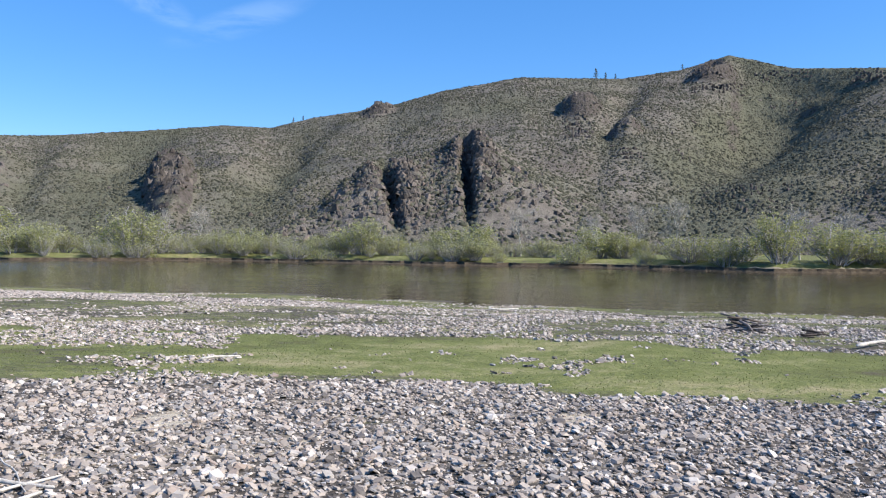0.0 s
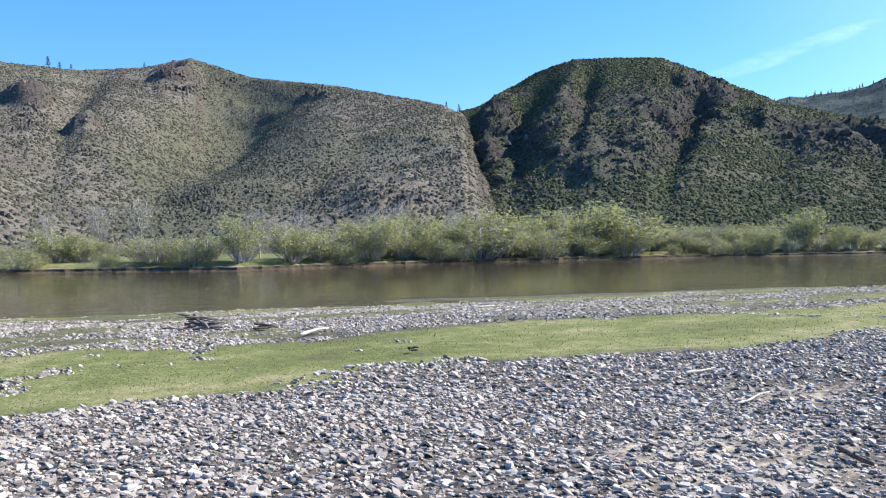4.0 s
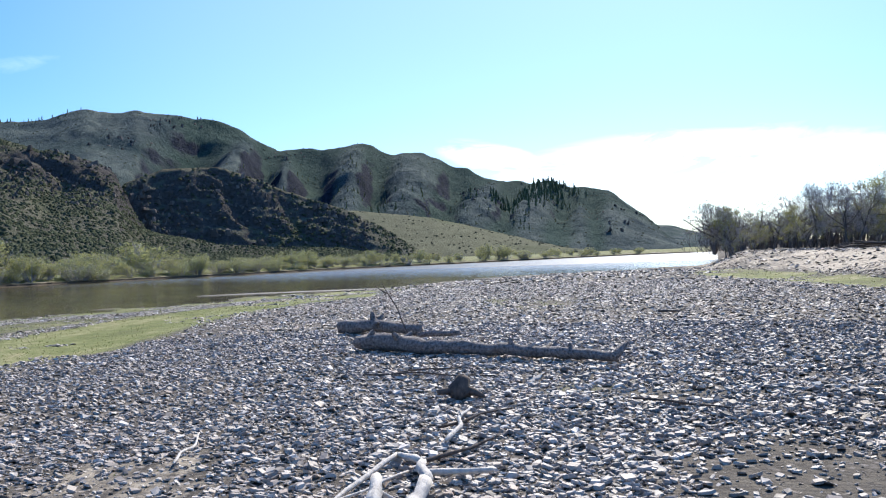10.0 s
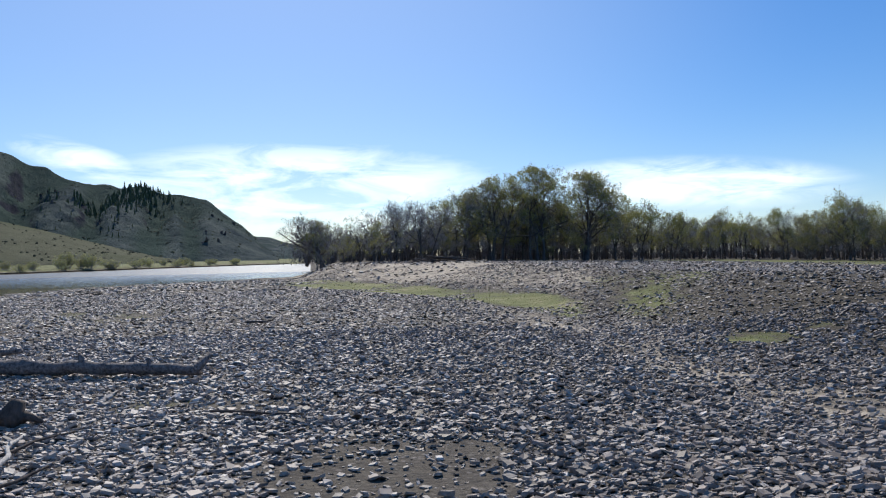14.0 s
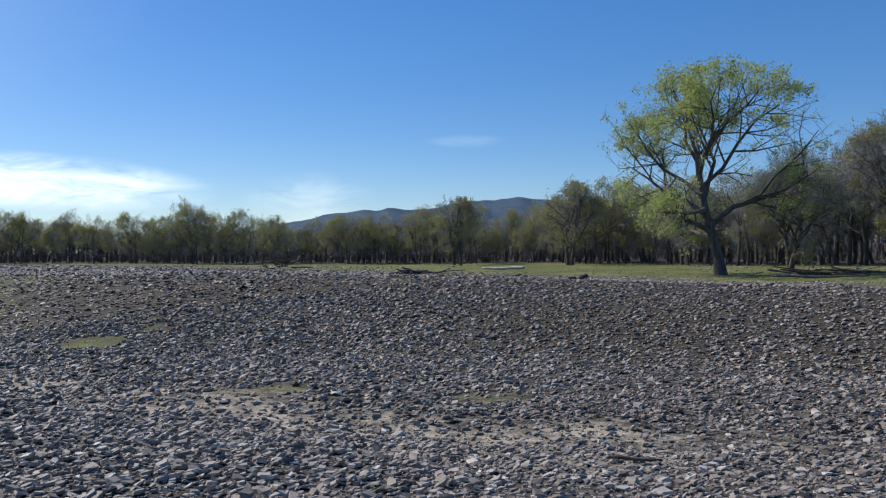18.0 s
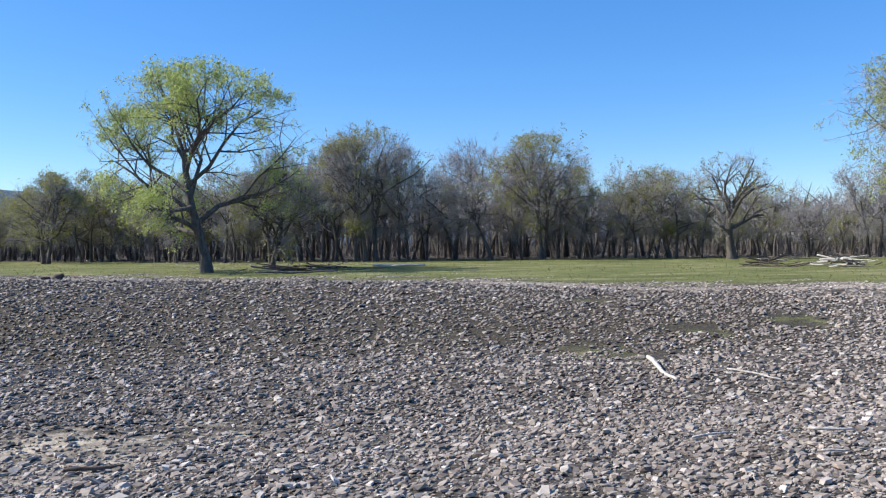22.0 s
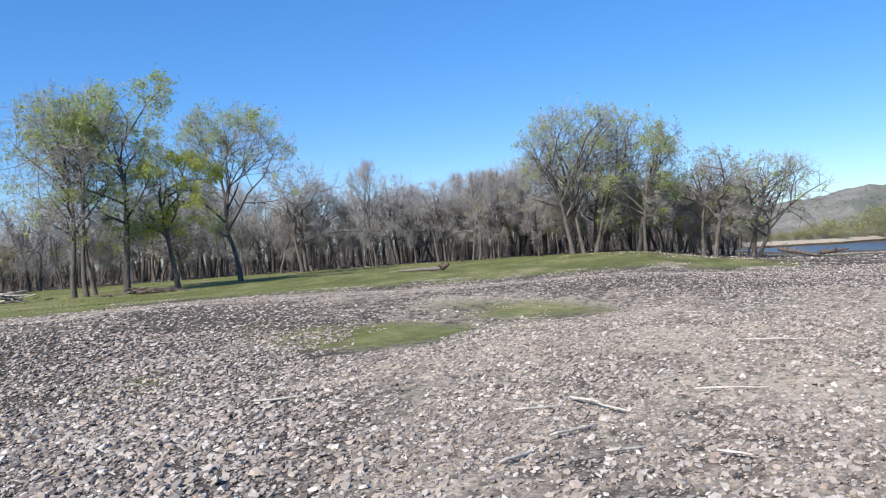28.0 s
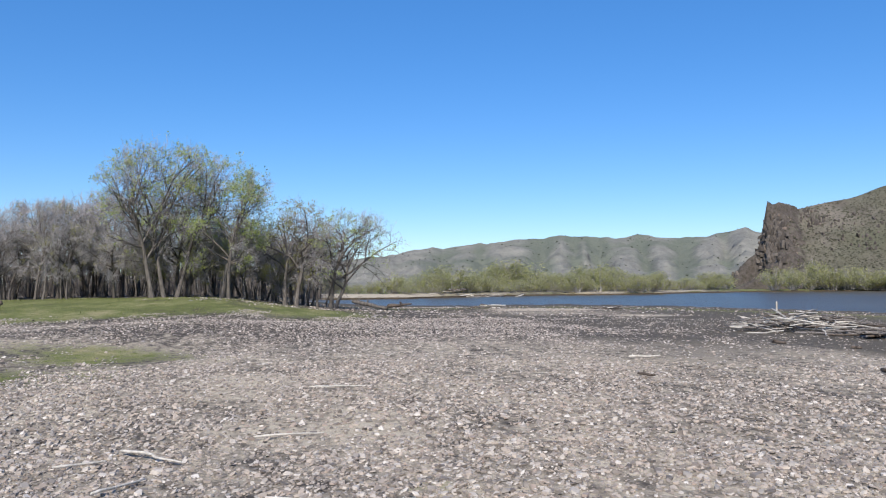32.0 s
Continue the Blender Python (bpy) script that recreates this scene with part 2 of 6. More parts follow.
# far range: the blue haze of distance is put into its base colours
FAR_HILL = hill_mat("hazed_hillside", (0.03, 0.048, 0.056), (0.115, 0.135, 0.12), (0.03, 0.058, 0.045), (0.026, 0.032, 0.05), 5.0).m
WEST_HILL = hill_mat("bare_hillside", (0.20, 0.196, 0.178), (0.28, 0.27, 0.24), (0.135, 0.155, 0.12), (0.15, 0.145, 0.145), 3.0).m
# far mountains: woods coloured blue for the haze of distance
HAZE_BLUE = hill_mat("haze_blue_mountain", (0.095, 0.14, 0.19), (0.12, 0.165, 0.215), (0.065, 0.105, 0.15), (0.10, 0.14, 0.185), 8.0).m
SHRUB = leaf_mat("hill_shrub_leaves", (0.05, 0.051, 0.037), (0.086, 0.086, 0.063), (0.135, 0.13, 0.098), 0.1, 0.03).m
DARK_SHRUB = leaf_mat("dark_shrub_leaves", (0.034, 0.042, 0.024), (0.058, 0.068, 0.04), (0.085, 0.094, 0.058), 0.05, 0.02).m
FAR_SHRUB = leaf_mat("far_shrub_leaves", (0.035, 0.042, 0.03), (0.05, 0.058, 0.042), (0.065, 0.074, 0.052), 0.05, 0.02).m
LARCH = leaf_mat("larch_needles", (0.05, 0.065, 0.03), (0.075, 0.095, 0.04), (0.11, 0.13, 0.06), 0.2).m
WILLOW = leaf_mat("willow_leaves", (0.27, 0.285, 0.105), (0.37, 0.38, 0.165), (0.46, 0.45, 0.24), 0.45, 0.06).m
ELM = leaf_mat("elm_spring_leaves", (0.30, 0.36, 0.09), (0.40, 0.47, 0.15), (0.52, 0.57, 0.26), 0.5).m
YELLOW = leaf_mat("yellow_elm_leaves", (0.40, 0.44, 0.06), (0.50, 0.53, 0.10), (0.60, 0.61, 0.18), 0.5).m
OLIVE = leaf_mat("elm_budding_leaves", (0.22, 0.22, 0.075), (0.31, 0.31, 0.11), (0.41, 0.39, 0.18), 0.45).m
BARK = bark_mat("elm_bark", (0.05, 0.044, 0.041), (0.19, 0.172, 0.158)).m
TWIG = bark_mat("bare_twig", (0.245, 0.23, 0.232), (0.44, 0.42, 0.425), 4.0).m
BRUSH = bark_mat("undergrowth", (0.085, 0.074, 0.068), (0.22, 0.195, 0.18), 4.0).m
PALE_BARK = bark_mat("pale_bark", (0.28, 0.26, 0.22), (0.5, 0.47, 0.42)).m
DRIFT = bark_mat("bleached_driftwood", (0.05, 0.043, 0.039), (0.31, 0.28, 0.262), 22.0, (1, 1, 1)).m
BLEACHED = bark_mat("bleached_stick", (0.38, 0.35, 0.31), (0.68, 0.64, 0.58), 14.0).m
DARKWOOD = bark_mat("dark_driftwood", (0.05, 0.04, 0.034), (0.16, 0.13, 0.11), 14.0).m
BLADE = leaf_mat("grass_blades", (0.10, 0.122, 0.035), (0.15, 0.178, 0.05), (0.26, 0.25, 0.105), 0.45).m


# ---- building helpers ----
def hash01(ix, iy, iz, seed):
    h = (ix.astype(np.int64) * 374761393 + iy.astype(np.int64) * 668265263 + iz.astype(np.int64) * 2147483647 + seed * 974711) & 0xFFFFFFFF
    h = ((h ^ (h >> 13)) * 1274126177) & 0xFFFFFFFF
    return ((h ^ (h >> 16)) & 0xFFFFFF) / 16777215.0


def vnoise(x, y, z=0.0, seed=0):
    x, y, z = np.broadcast_arrays(np.asarray(x, float), np.asarray(y, float), np.asarray(z, float))
    ix, iy, iz = np.floor(x), np.floor(y), np.floor(z)
    fx, fy, fz = x - ix, y - iy, z - iz
    fx, fy, fz = (f * f * (3 - 2 * f) for f in (fx, fy, fz))
    out = 0
    for dx in (0, 1):
        for dy in (0, 1):
            for dz in (0, 1):
                w = (fx if dx else 1 - fx) * (fy if dy else 1 - fy) * (fz if dz else 1 - fz)
                out = out + w * hash01(ix + dx, iy + dy, iz + dz, seed)
    return out


def fbm(x, y, z=0.0, octaves=4, seed=0, gain=0.5):
    total, amp, norm = 0, 1.0, 0
    for i in range(octaves):
        total = total + amp * vnoise(np.asarray(x) * 2 ** i, np.asarray(y) * 2 ** i, np.asarray(z) * 2 ** i, seed + i)
        norm, amp = norm + amp, amp * gain
    return total / norm


def smooth(a, b, x):
    u = np.clip((x - a) / (b - a), 0, 1)
    return u * u * (3 - 2 * u)


def mesh_from(name, verts, tris=None, quads=None, shade=True, mats=(), index=None):
    """A mesh from arrays of points, triangles and quads."""
    verts = np.asarray(verts, np.float32)
    me = bpy.data.meshes.new(name)
    tris = np.zeros((0, 3), np.int32) if tris is None else np.asarray(tris, np.int32)
    quads = np.zeros((0, 4), np.int32) if quads is None else np.asarray(quads, np.int32)
    me.vertices.add(len(verts))
    me.vertices.foreach_set("co", verts.ravel())
    me.loops.add(tris.size + quads.size)
    me.loops.foreach_set("vertex_index", np.concatenate([tris.ravel(), quads.ravel()]))
    me.polygons.add(len(tris) + len(quads))
    starts = np.concatenate([np.arange(len(tris)) * 3, tris.size + np.arange(len(quads)) * 4])
    me.polygons.foreach_set("loop_start", starts.astype(np.int32))
    me.polygons.foreach_set("use_smooth", np.full(len(starts), shade))
    for m in mats:
        me.materials.append(m)
    if index is not None:
        me.polygons.foreach_set("material_index", np.asarray(index, np.int32))
    me.update(calc_edges=True)
    return me


def thing(name, label, category, group="", kind="", at=None, data=None):
    ob = tagged(new(name, data), label, category, group, kind)
    if at is not None:
        ob.matrix_world = at
    return ob


def part(name, me, parent, label=""):
    ob = new(name, me)
    ob.parent = parent
    return tagged(ob, label)


def az_of(x, y):
    """Heading in degrees from -110 to 250."""
    a = np.degrees(np.arctan2(x, y))
    return np.where(a < -110, a + 360, a)


# ---- the lie of the land ----
WATER_Z = -0.5


def near_shore(az):
    return np.interp(az, (-92, -85, -80, -74, -70, -56, -40, -28, -18, 0, 16, 28, 45, 55, 64, 71, 84, 92, 107), (96, 90, 92, 95, 92, 73, 52, 42, 36, 29.4, 27.9, 28.6, 32, 35, 41, 44, 54, 68, 92))


def far_shore(az):
    return np.interp(az, (-92, -85, -80, -74, -70, -63, -58, -54, -40, -28, -15, 0, 10, 22, 36, 48, 63, 75, 90, 96, 107), (130, 140, 165, 185, 190, 250, 290, 290, 150, 90, 89, 76, 74, 67, 78, 89, 104, 121, 168, 200, 290))


def crest(az):
    return np.interp(np.mod(az, 360), (100, 130, 142, 158, 170, 180, 193, 209, 224, 231, 249, 267), (88, 78, 66, 49, 35, 28.5, 24.3, 20.5, 22.5, 26, 27, 34))


def terrace(az):
    return np.interp(np.mod(az, 360), (105, 112, 122, 135, 146, 158, 170, 200, 225, 245, 265), (0.9, 1.1, 0.95, 0.65, 0.3, 0.12, 0.28, 0.42, 0.42, 0.42, 0.4))


def back_rise(az):
    return np.interp(np.mod(az, 360), (222, 242, 252, 263, 268), (0, 0.35, 0.5, 0.6, 0.3))


def channel(az):
    return np.interp(np.mod(az, 360), (108, 115, 122, 127, 133, 141, 150, 160, 172, 190, 210, 235, 265), (60, 30, 22, 17, 12.5, 10, 8.7, 8, 7.3, 7.5, 9, 13, 24))


BANK_AZ = (106, 112, 118, 122, 126, 130, 136, 142, 150, 158, 170, 180, 193, 209, 224, 231, 249, 267)


def bank_foot(az):
    """Where the gravel flat meets the slope of the terrace."""
    return np.interp(np.mod(az, 360), BANK_AZ, (52, 40, 31, 27, 22.5, 20, 15.7, 14, 13.6, 12.6, 11.6, 11.5, 11.6, 12, 14, 16, 18, 24))


def bank_top(az):
    return np.interp(np.mod(az, 360), BANK_AZ, (76, 62, 48, 40, 34, 29, 26, 24, 22, 20, 18, 17, 16.5, 17, 20, 23, 27, 34))


def bank_height(az):
    return np.interp(np.mod(az, 360), BANK_AZ, (0.95, 1.06, 1.2, 1.18, 1.07, 1.04, 1.0, 1.05, 1.02, 1.0, 0.94, 0.89, 0.81, 0.65, 0.55, 0.55, 0.42, 0.41))


def wood_edge(az):
    return np.interp(np.mod(az, 360), (107, 110, 116, 125, 136, 146, 156, 165, 172, 178, 186, 201, 213, 222, 230, 240, 250, 262, 268), (68, 78, 82, 88, 98, 96, 94, 86, 72, 63, 58, 58, 61, 62, 64, 60, 58, 58, 60))


def mud_edge(az):
    return np.interp(az, (-95, -88, -80, -75, -64, -54, -40, -28), (80, 60, 44, 34, 26, 19, 28, 60))


def river_side(az):
    return smooth(-100, -86, az) * (1 - smooth(106.5, 109.5, az))


def ground_z(x, y):
    az, r = az_of(x, y), np.hypot(x, y)
    rn, rf, rc = near_shore(az), far_shore(az), crest(az)
    wet = -0.5 * smooth(0.55, 1.0, r / rn) - 0.9 * smooth(1.0, 1.25, r / rn)
    bank = wet + smooth(rf - 0.5, rf + 3.5, r) * 1.62
    rb, rt, zt = bank_foot(az), bank_top(az), bank_height(az)
    zl = terrace(az) + back_rise(az) * smooth(rc, 52, r)
    beyond = np.clip((r - rt) / (np.maximum(rc, rt + 4) - rt), 0, 1)
    slope = zt * (0.75 * smooth(rb * 0.97, rt, r) + 0.25 * np.clip((r - rb) / (rt - rb), 0, 1))
    rise = np.where(r < rt, slope, zt + (zl - zt) * beyond - 0.07 * np.sin(np.pi * beyond))
    rise = rise - 0.12 * np.exp(-((r / channel(az) - 1) / 0.2) ** 2) * smooth(118, 135, np.mod(az, 360))
    w = river_side(az)
    base = w * bank + (1 - w) * rise
    lumps = (fbm(x * 0.35, y * 0.35, 0, 3, 5) - 0.5) * 0.10 * smooth(0, 6, r)
    return base + lumps


def band(v, a, b, soft):
    return smooth(a - soft, a + soft, v) * (1 - smooth(b - soft, b + soft, v))


def blob(az, r, az0, waz, r0, wr):
    return np.exp(-0.9 * (((az - az0) / waz) ** 2 + ((r - r0) / wr) ** 2))


def zones(x, y):
    """Grass, sand and mud cover, each from 0 to 1."""
    az, r = az_of(x, y), np.hypot(x, y)
    low = np.interp(az, (-60, -24, -7, 9, 28, 44, 57, 67, 76, 86), (16, 10.4, 10, 9.0, 9.6, 11.7, 13.5, 16.7, 25, 37))
    top = np.interp(az, (-60, -28, -11, 9, 28, 37, 52, 64, 75, 86), (24, 18, 15.0, 14.1, 14.6, 16, 18.5, 23, 34, 48))
    w = river_side(az)
    rn = near_shore(az)
    on_band = band(az, -50, 87, 3)
    grass = on_band * band(r / low, 1.0, 1.0 + (top / low - 1) * 0.95, 0.09) * (0.78 + 0.2 * smooth(-25, 0, az)) * (0.34 + 0.85 * fbm(az * 0.11, r * 0.75, 0, 4, 91) + 0.5 * fbm(az * 0.45, r * 2.2, 0, 3, 37))
    grass = np.maximum(grass, on_band * band(r, rn * 0.84, rn * 0.985, 1.2) * 0.72)
    grass = np.maximum(grass, on_band * band(r / low, 1.4, 2.6, 0.2) * (0.36 + 0.3 * fbm(x * 0.1, y * 0.5, 0, 3, 44)))
    grass = np.maximum(grass, w * smooth(far_shore(az) - 0.5, far_shore(az) + 2, r) * 0.8)
    rc = crest(az)
    lawn = (1 - w) * smooth(rc * 0.95, rc * 1.3, r) * smooth(138, 160, np.mod(az, 360)) * (0.75 + 0.5 * fbm(x * 0.12, y * 0.12, 0, 3, 71))
    grass = np.maximum(grass, lawn)
    woods = (1 - w) * smooth(rc * 1.0, rc * 1.2, r) * 0.75
    grass = np.maximum(grass, woods)
    for az0, waz, r0, wr, amount in ((246, 10, 17.5, 2.4, 1.2), (255, 8, 21.5, 2.3, 0.95), (228.5, 4, 13.2, 0.9, 0.75), (206, 4.5, 12.1, 0.9, 0.6),
                                     (212, 3, 14, 0.6, 0.5), (137.5, 3.2, 15.8, 0.8, 1.0), (131, 2.4, 23.5, 3.2, 1.05), (133.5, 2.5, 25.5, 2, 0.8), (141, 2, 16.8, 0.8, 0.7), (128, 2, 27, 2.5, 0.7), (163, 5, 9.4, 0.4, 0.8),
                                     (150, 5, 10.4, 0.5, 0.5), (155, 3, 13.2, 0.5, 0.5), (196, 5, 13.0, 0.5, 0.5), (176, 3, 12.3, 0.4, 0.5), (218, 3.5, 15.5, 0.6, 0.6),
                                     (93, 9, 26, 4, 0.5), (98, 5, 9.8, 0.7, 0.45), (-5, 2.5, 7.6, 0.3, 0.6), (276, 3, 7.0, 0.5, 0.45), (268, 5, 46, 8, 1.4),
                                     (242, 2.5, 11.8, 0.5, 0.35), (205, 2, 15.5, 0.5, 0.5)):
        for shift in (0, -360):
            grass = np.maximum(grass, 0.8 * amount * blob(az, r, az0 + shift, waz, r0, wr))
    m = np.mod(az, 360)
    grass = np.maximum(grass, band(m, 106, 126.5, 2) * band(r / bank_foot(az), 0.92, 1.13, 0.04) * (0.4 + 0.85 * fbm(az * 0.3, r * 0.4, 0, 3, 63)))
    sand = band(m, 105, 129, 3) * band(r / bank_foot(az), 1.13, 1.9, 0.1) * (0.36 + 0.5 * fbm(x * 0.2, y * 0.2, 0, 3, 19))
    for az0, waz, r0, wr, amount in ((170, 5, 8.1, 0.55, 0.9), (161, 6, 9.2, 0.5, 0.6), (241, 4.5, 11.3, 0.45, 0.9), (264, 11, 14.5, 2.6, 0.8), (270, 15, 9.5, 2.2, 0.7), (284.5, 4, 58, 5, 1.4), (277, 3, 75, 4, 1.2), (291, 3, 46, 3, 0.9), (262, 6, 20, 2, 0.7),
                                     (-18, 3, 8.0, 0.6, 0.9), (9, 2.5, 7.9, 0.35, 0.75), (-10, 3, 7.1, 0.3, 0.5), (214, 12, 19.5, 2, 0.6), (238, 9, 25, 3, 0.65), (182, 9, 26, 2, 0.55),
                                     (114, 2.5, 56, 6, 1.0), (118.2, 1.6, 45, 4, 1.0), (121.5, 1.2, 38.5, 2.5, 0.8), (132, 4, 16.5, 1.5, 0.65), (127, 1.5, 60, 4, 0.7), (180, 8, 8.2, 0.6, 0.45), (225, 6, 8.8, 0.4, 0.35), (-75, 10, 50, 9, 0.6), (258, 9, 11, 0.8, 0.5), (275, 14, 6.8, 1.0, 0.5), (0, 35, 21, 3.0, 0.5), (40, 20, 24, 3, 0.5), (5, 45, 7.3, 2.6, 0.28)):
        for shift in (0, -360):
            sand = np.maximum(sand, amount * blob(az, r, az0 + shift, waz, r0, wr))
    sand = np.maximum(sand, 0.6 * np.exp(-((r / channel(az) - 1) / 0.17) ** 2) * band(np.mod(az, 360), 118, 178, 6))
    sand = np.maximum(sand, band(az, -45, 92, 8) * (1 - smooth(9, 12, r)) * smooth(0.5, 0.72, fbm(x * 0.35, y * 0.8, 0, 4, 12)) * 0.5)
    sand = np.maximum(sand, band(np.mod(az, 360), 240, 316, 7) * (1 - smooth(22, 32, r)) * smooth(2.5, 5.5, r) * (0.42 + 0.3 * fbm(x * 0.3, y * 0.3, 0, 3, 17)))
    sand = np.maximum(sand, (1 - w) * band(r / rc, 0.93, 1.12, 0.07) * band(np.mod(az, 360), 165, 262, 8) * 0.62)
    sand = np.maximum(sand, band(az, -95, -64, 3) * band(r - far_shore(az), 0.5, 22, 4) * (0.1 + 1.3 * fbm(az * 0.5, r * 0.05, 0, 3, 88)))
    mud = 0.0 * r
    for az0, waz, r0, wr, amount in ((113, 13, 6.3, 1.5, 0.68), (-20, 20, 27, 4, 0.5), (120, 4, 7.3, 0.8, 0.8), (-65, 14, 34, 16, 0.72), (-75, 14, 62, 22, 0.8),
                                     (104, 6, 9.4, 0.5, 0.6), (140, 9, 5.5, 0.5, 0.4), (217, 5, 12.5, 1.4, 0.5)):
        for shift in (0, -360):
            mud = np.maximum(mud, amount * blob(az, r, az0 + shift, waz, r0, wr))
    mud = np.maximum(mud, w * band(r / rn, 0.96, 1.3, 0.02) * 0.9)
    flats = 0.85 * smooth(-3, 4, r - mud_edge(az)) * band(az, -92, -34, 4) * (r < rn * 1.2)
    mud = np.maximum(mud, flats)
    grass = np.maximum(grass, 0.62 * flats * (1 - smooth(0.0, 0.25, np.abs(r / rn - 0.72))))
    mud = np.maximum(mud, 0.95 * (1 - w) * smooth(0, 3, r - wood_edge(az)))
    grass = grass * (1 - 0.8 * (1 - w) * smooth(0, 3, r - wood_edge(az)))
    mud = np.maximum(mud, w * band(r, far_shore(az) - 3, far_shore(az) + 0.6, 0.3) * 1.0)
    mud = mud * (1 - 0.95 * np.clip(sand, 0, 1) * (r > 30))
    grass = grass * (1 - 0.9 * np.clip(sand, 0, 1) * (r > 30))
    return np.clip(grass, 0, 1), np.clip(sand, 0, 1), np.clip(mud, 0, 1)


def slope_shade(x, y):
    """Darkening of the old terrace slope: shade between its stones put into the colour."""
    az, r = np.mod(az_of(x, y), 360), np.hypot(x, y)
    on = band(az, 128, 222, 7) * band((r - bank_foot(az)) / (bank_top(az) - bank_foot(az)), 0.02, 1.1, 0.12)
    return np.clip(on * (0.45 + 0.9 * fbm(x * 0.35, y * 0.35, 0, 4, 57)), 0, 1)


def add_zone(me, grass, sand, mud, soil=None):
    at = me.color_attributes.new("zone", "FLOAT_COLOR", "POINT")
    rgba = np.stack([grass, sand, mud, np.ones_like(grass) if soil is None else soil], -1).astype(np.float32)
    at.data.foreach_set("color", rgba.ravel())


def polar_grid(az, r):
    """Points and quads of a polar sheet; az closes on itself where it spans the whole circle."""
    A, R = np.meshgrid(az, r, indexing="ij")
    na, nr = A.shape
    idx = np.arange(na * nr).reshape(na, nr)
    closed = abs(az[-1] - az[0]) > 358
    nxt = np.roll(idx, -1, 0) if closed else idx[1:]
    cur = idx if closed else idx[:-1]
    q = np.stack([cur[:, :-1], cur[:, 1:], nxt[:, 1:], nxt[:, :-1]], -1).reshape(-1, 4)
    return np.radians(A.ravel()), R.ravel(), q


az = np.arange(0, 360, 0.75)
az_r, rad, quads = polar_grid(az, np.concatenate([[0.05], np.geomspace(0.6, 3.5, 12), np.geomspace(3.6, 72, 235), np.geomspace(74, 360, 44), np.geomspace(400, 4600, 14)]))
gx, gy = np.sin(az_r) * rad, np.cos(az_r) * rad
gz = ground_z(gx, gy)
ground_me = mesh_from("ground", np.stack([gx, gy, gz], -1), quads=quads, mats=[GROUND])
add_zone(ground_me, *zones(gx, gy), slope_shade(gx, gy))
ground = thing("ground", "stony river flat with grass, sand and mud", "ground", kind="structure", data=ground_me)

# the river: a sheet between its two shores
raz = np.arange(-93.0, 110.0, 0.7)
fr = np.linspace(0, 1, 40)
rows_v = []
for a in raz:
    d = (near_shore(a) - 2.5) + fr * (far_shore(a) + 1.0 - near_shore(a) + 2.5)
    rows_v.append(np.stack([np.sin(radians(a)) * d, np.cos(radians(a)) * d, np.full(40, WATER_Z)], -1))
idx = np.arange(len(raz) * 40).reshape(len(raz), 40)
rq = np.stack([idx[:-1, :-1], idx[:-1, 1:], idx[1:, 1:], idx[1:, :-1]], -1).reshape(-1, 4)
thing("river_water", "brown river water with light ripples", "river", kind="structure", data=mesh_from("river_water", np.concatenate(rows_v), quads=rq, mats=[WATER]))


# the cut bank of the far shore: dark undercut soil with a grassy lip
BANK = Mat("river_bank_soil", 0.95, spec=0.1)
_n1, _n2 = BANK.noise(2.5, 5, 0.65), BANK.noise(0.5, 4)
BANK.color(BANK.ramp(_n1, [(0.3, (0.035, 0.028, 0.02)), (0.55, (0.085, 0.066, 0.046)), (0.8, (0.17, 0.135, 0.095))])).bump(_n1, 0.8, 0.15)
BANK = BANK.m
LIP = Mat("bank_grass", 0.95, spec=0.1)
_n1, _n2 = LIP.noise(1.5, 5, 0.7), LIP.noise(0.2, 4)
LIP.color(LIP.mix(LIP.range(_n2, 0.45, 0.6), LIP.ramp(_n1, [(0.3, (0.09, 0.085, 0.045)), (0.7, (0.19, 0.18, 0.09))]), (0.24, 0.21, 0.155))).bump(_n1, 0.6, 0.1)
LIP = LIP.m
baz = np.arange(-92.0, 106.5, 0.28)
hgt = 0.12 + (0.10 + 0.34 * smooth(2, 14, baz)) * fbm(baz * 2.6, 0.5, 0, 5, 61, 0.65)
wig = (fbm(baz * 1.1, 3.5, 0, 5, 62, 0.6) - 0.5) * 2.0
rim = far_shore(baz) + wig
cut = [(-0.9, -1.0), (-0.35, -0.52), (0.12, -0.38), (0.22, -0.2), (0.30, 0.86), (0.9, 1.0), (2.2, 1.05), (6.5, 1.0)]
bv = []
for off, lev in cut:
    zz = lev if lev < -0.15 else WATER_Z + hgt * lev
    d = rim + off * (1 + 0.4 * fbm(baz * 2.3, off, 0, 2, 63))
    bv.append(np.stack([np.sin(np.radians(baz)) * d, np.cos(np.radians(baz)) * d, zz + 0 * baz], -1))
bv[-1][:, 2] = ground_z(bv[-1][:, 0], bv[-1][:, 1]) - 0.12
nb_ = len(baz)
idx = np.arange(len(cut) * nb_).reshape(len(cut), nb_)
bq = np.stack([idx[:-1, :-1], idx[:-1, 1:], idx[1:, 1:], idx[1:, :-1]], -1)
thing("river_bank", "dark undercut river bank with a grassy lip", "river bank", kind="structure",
      data=mesh_from("river_bank", np.concatenate(bv), quads=bq.reshape(-1, 4), mats=[BANK, LIP], shade=False, index=np.repeat([0, 0, 0, 0, 1, 1, 1], nb_ - 1)))


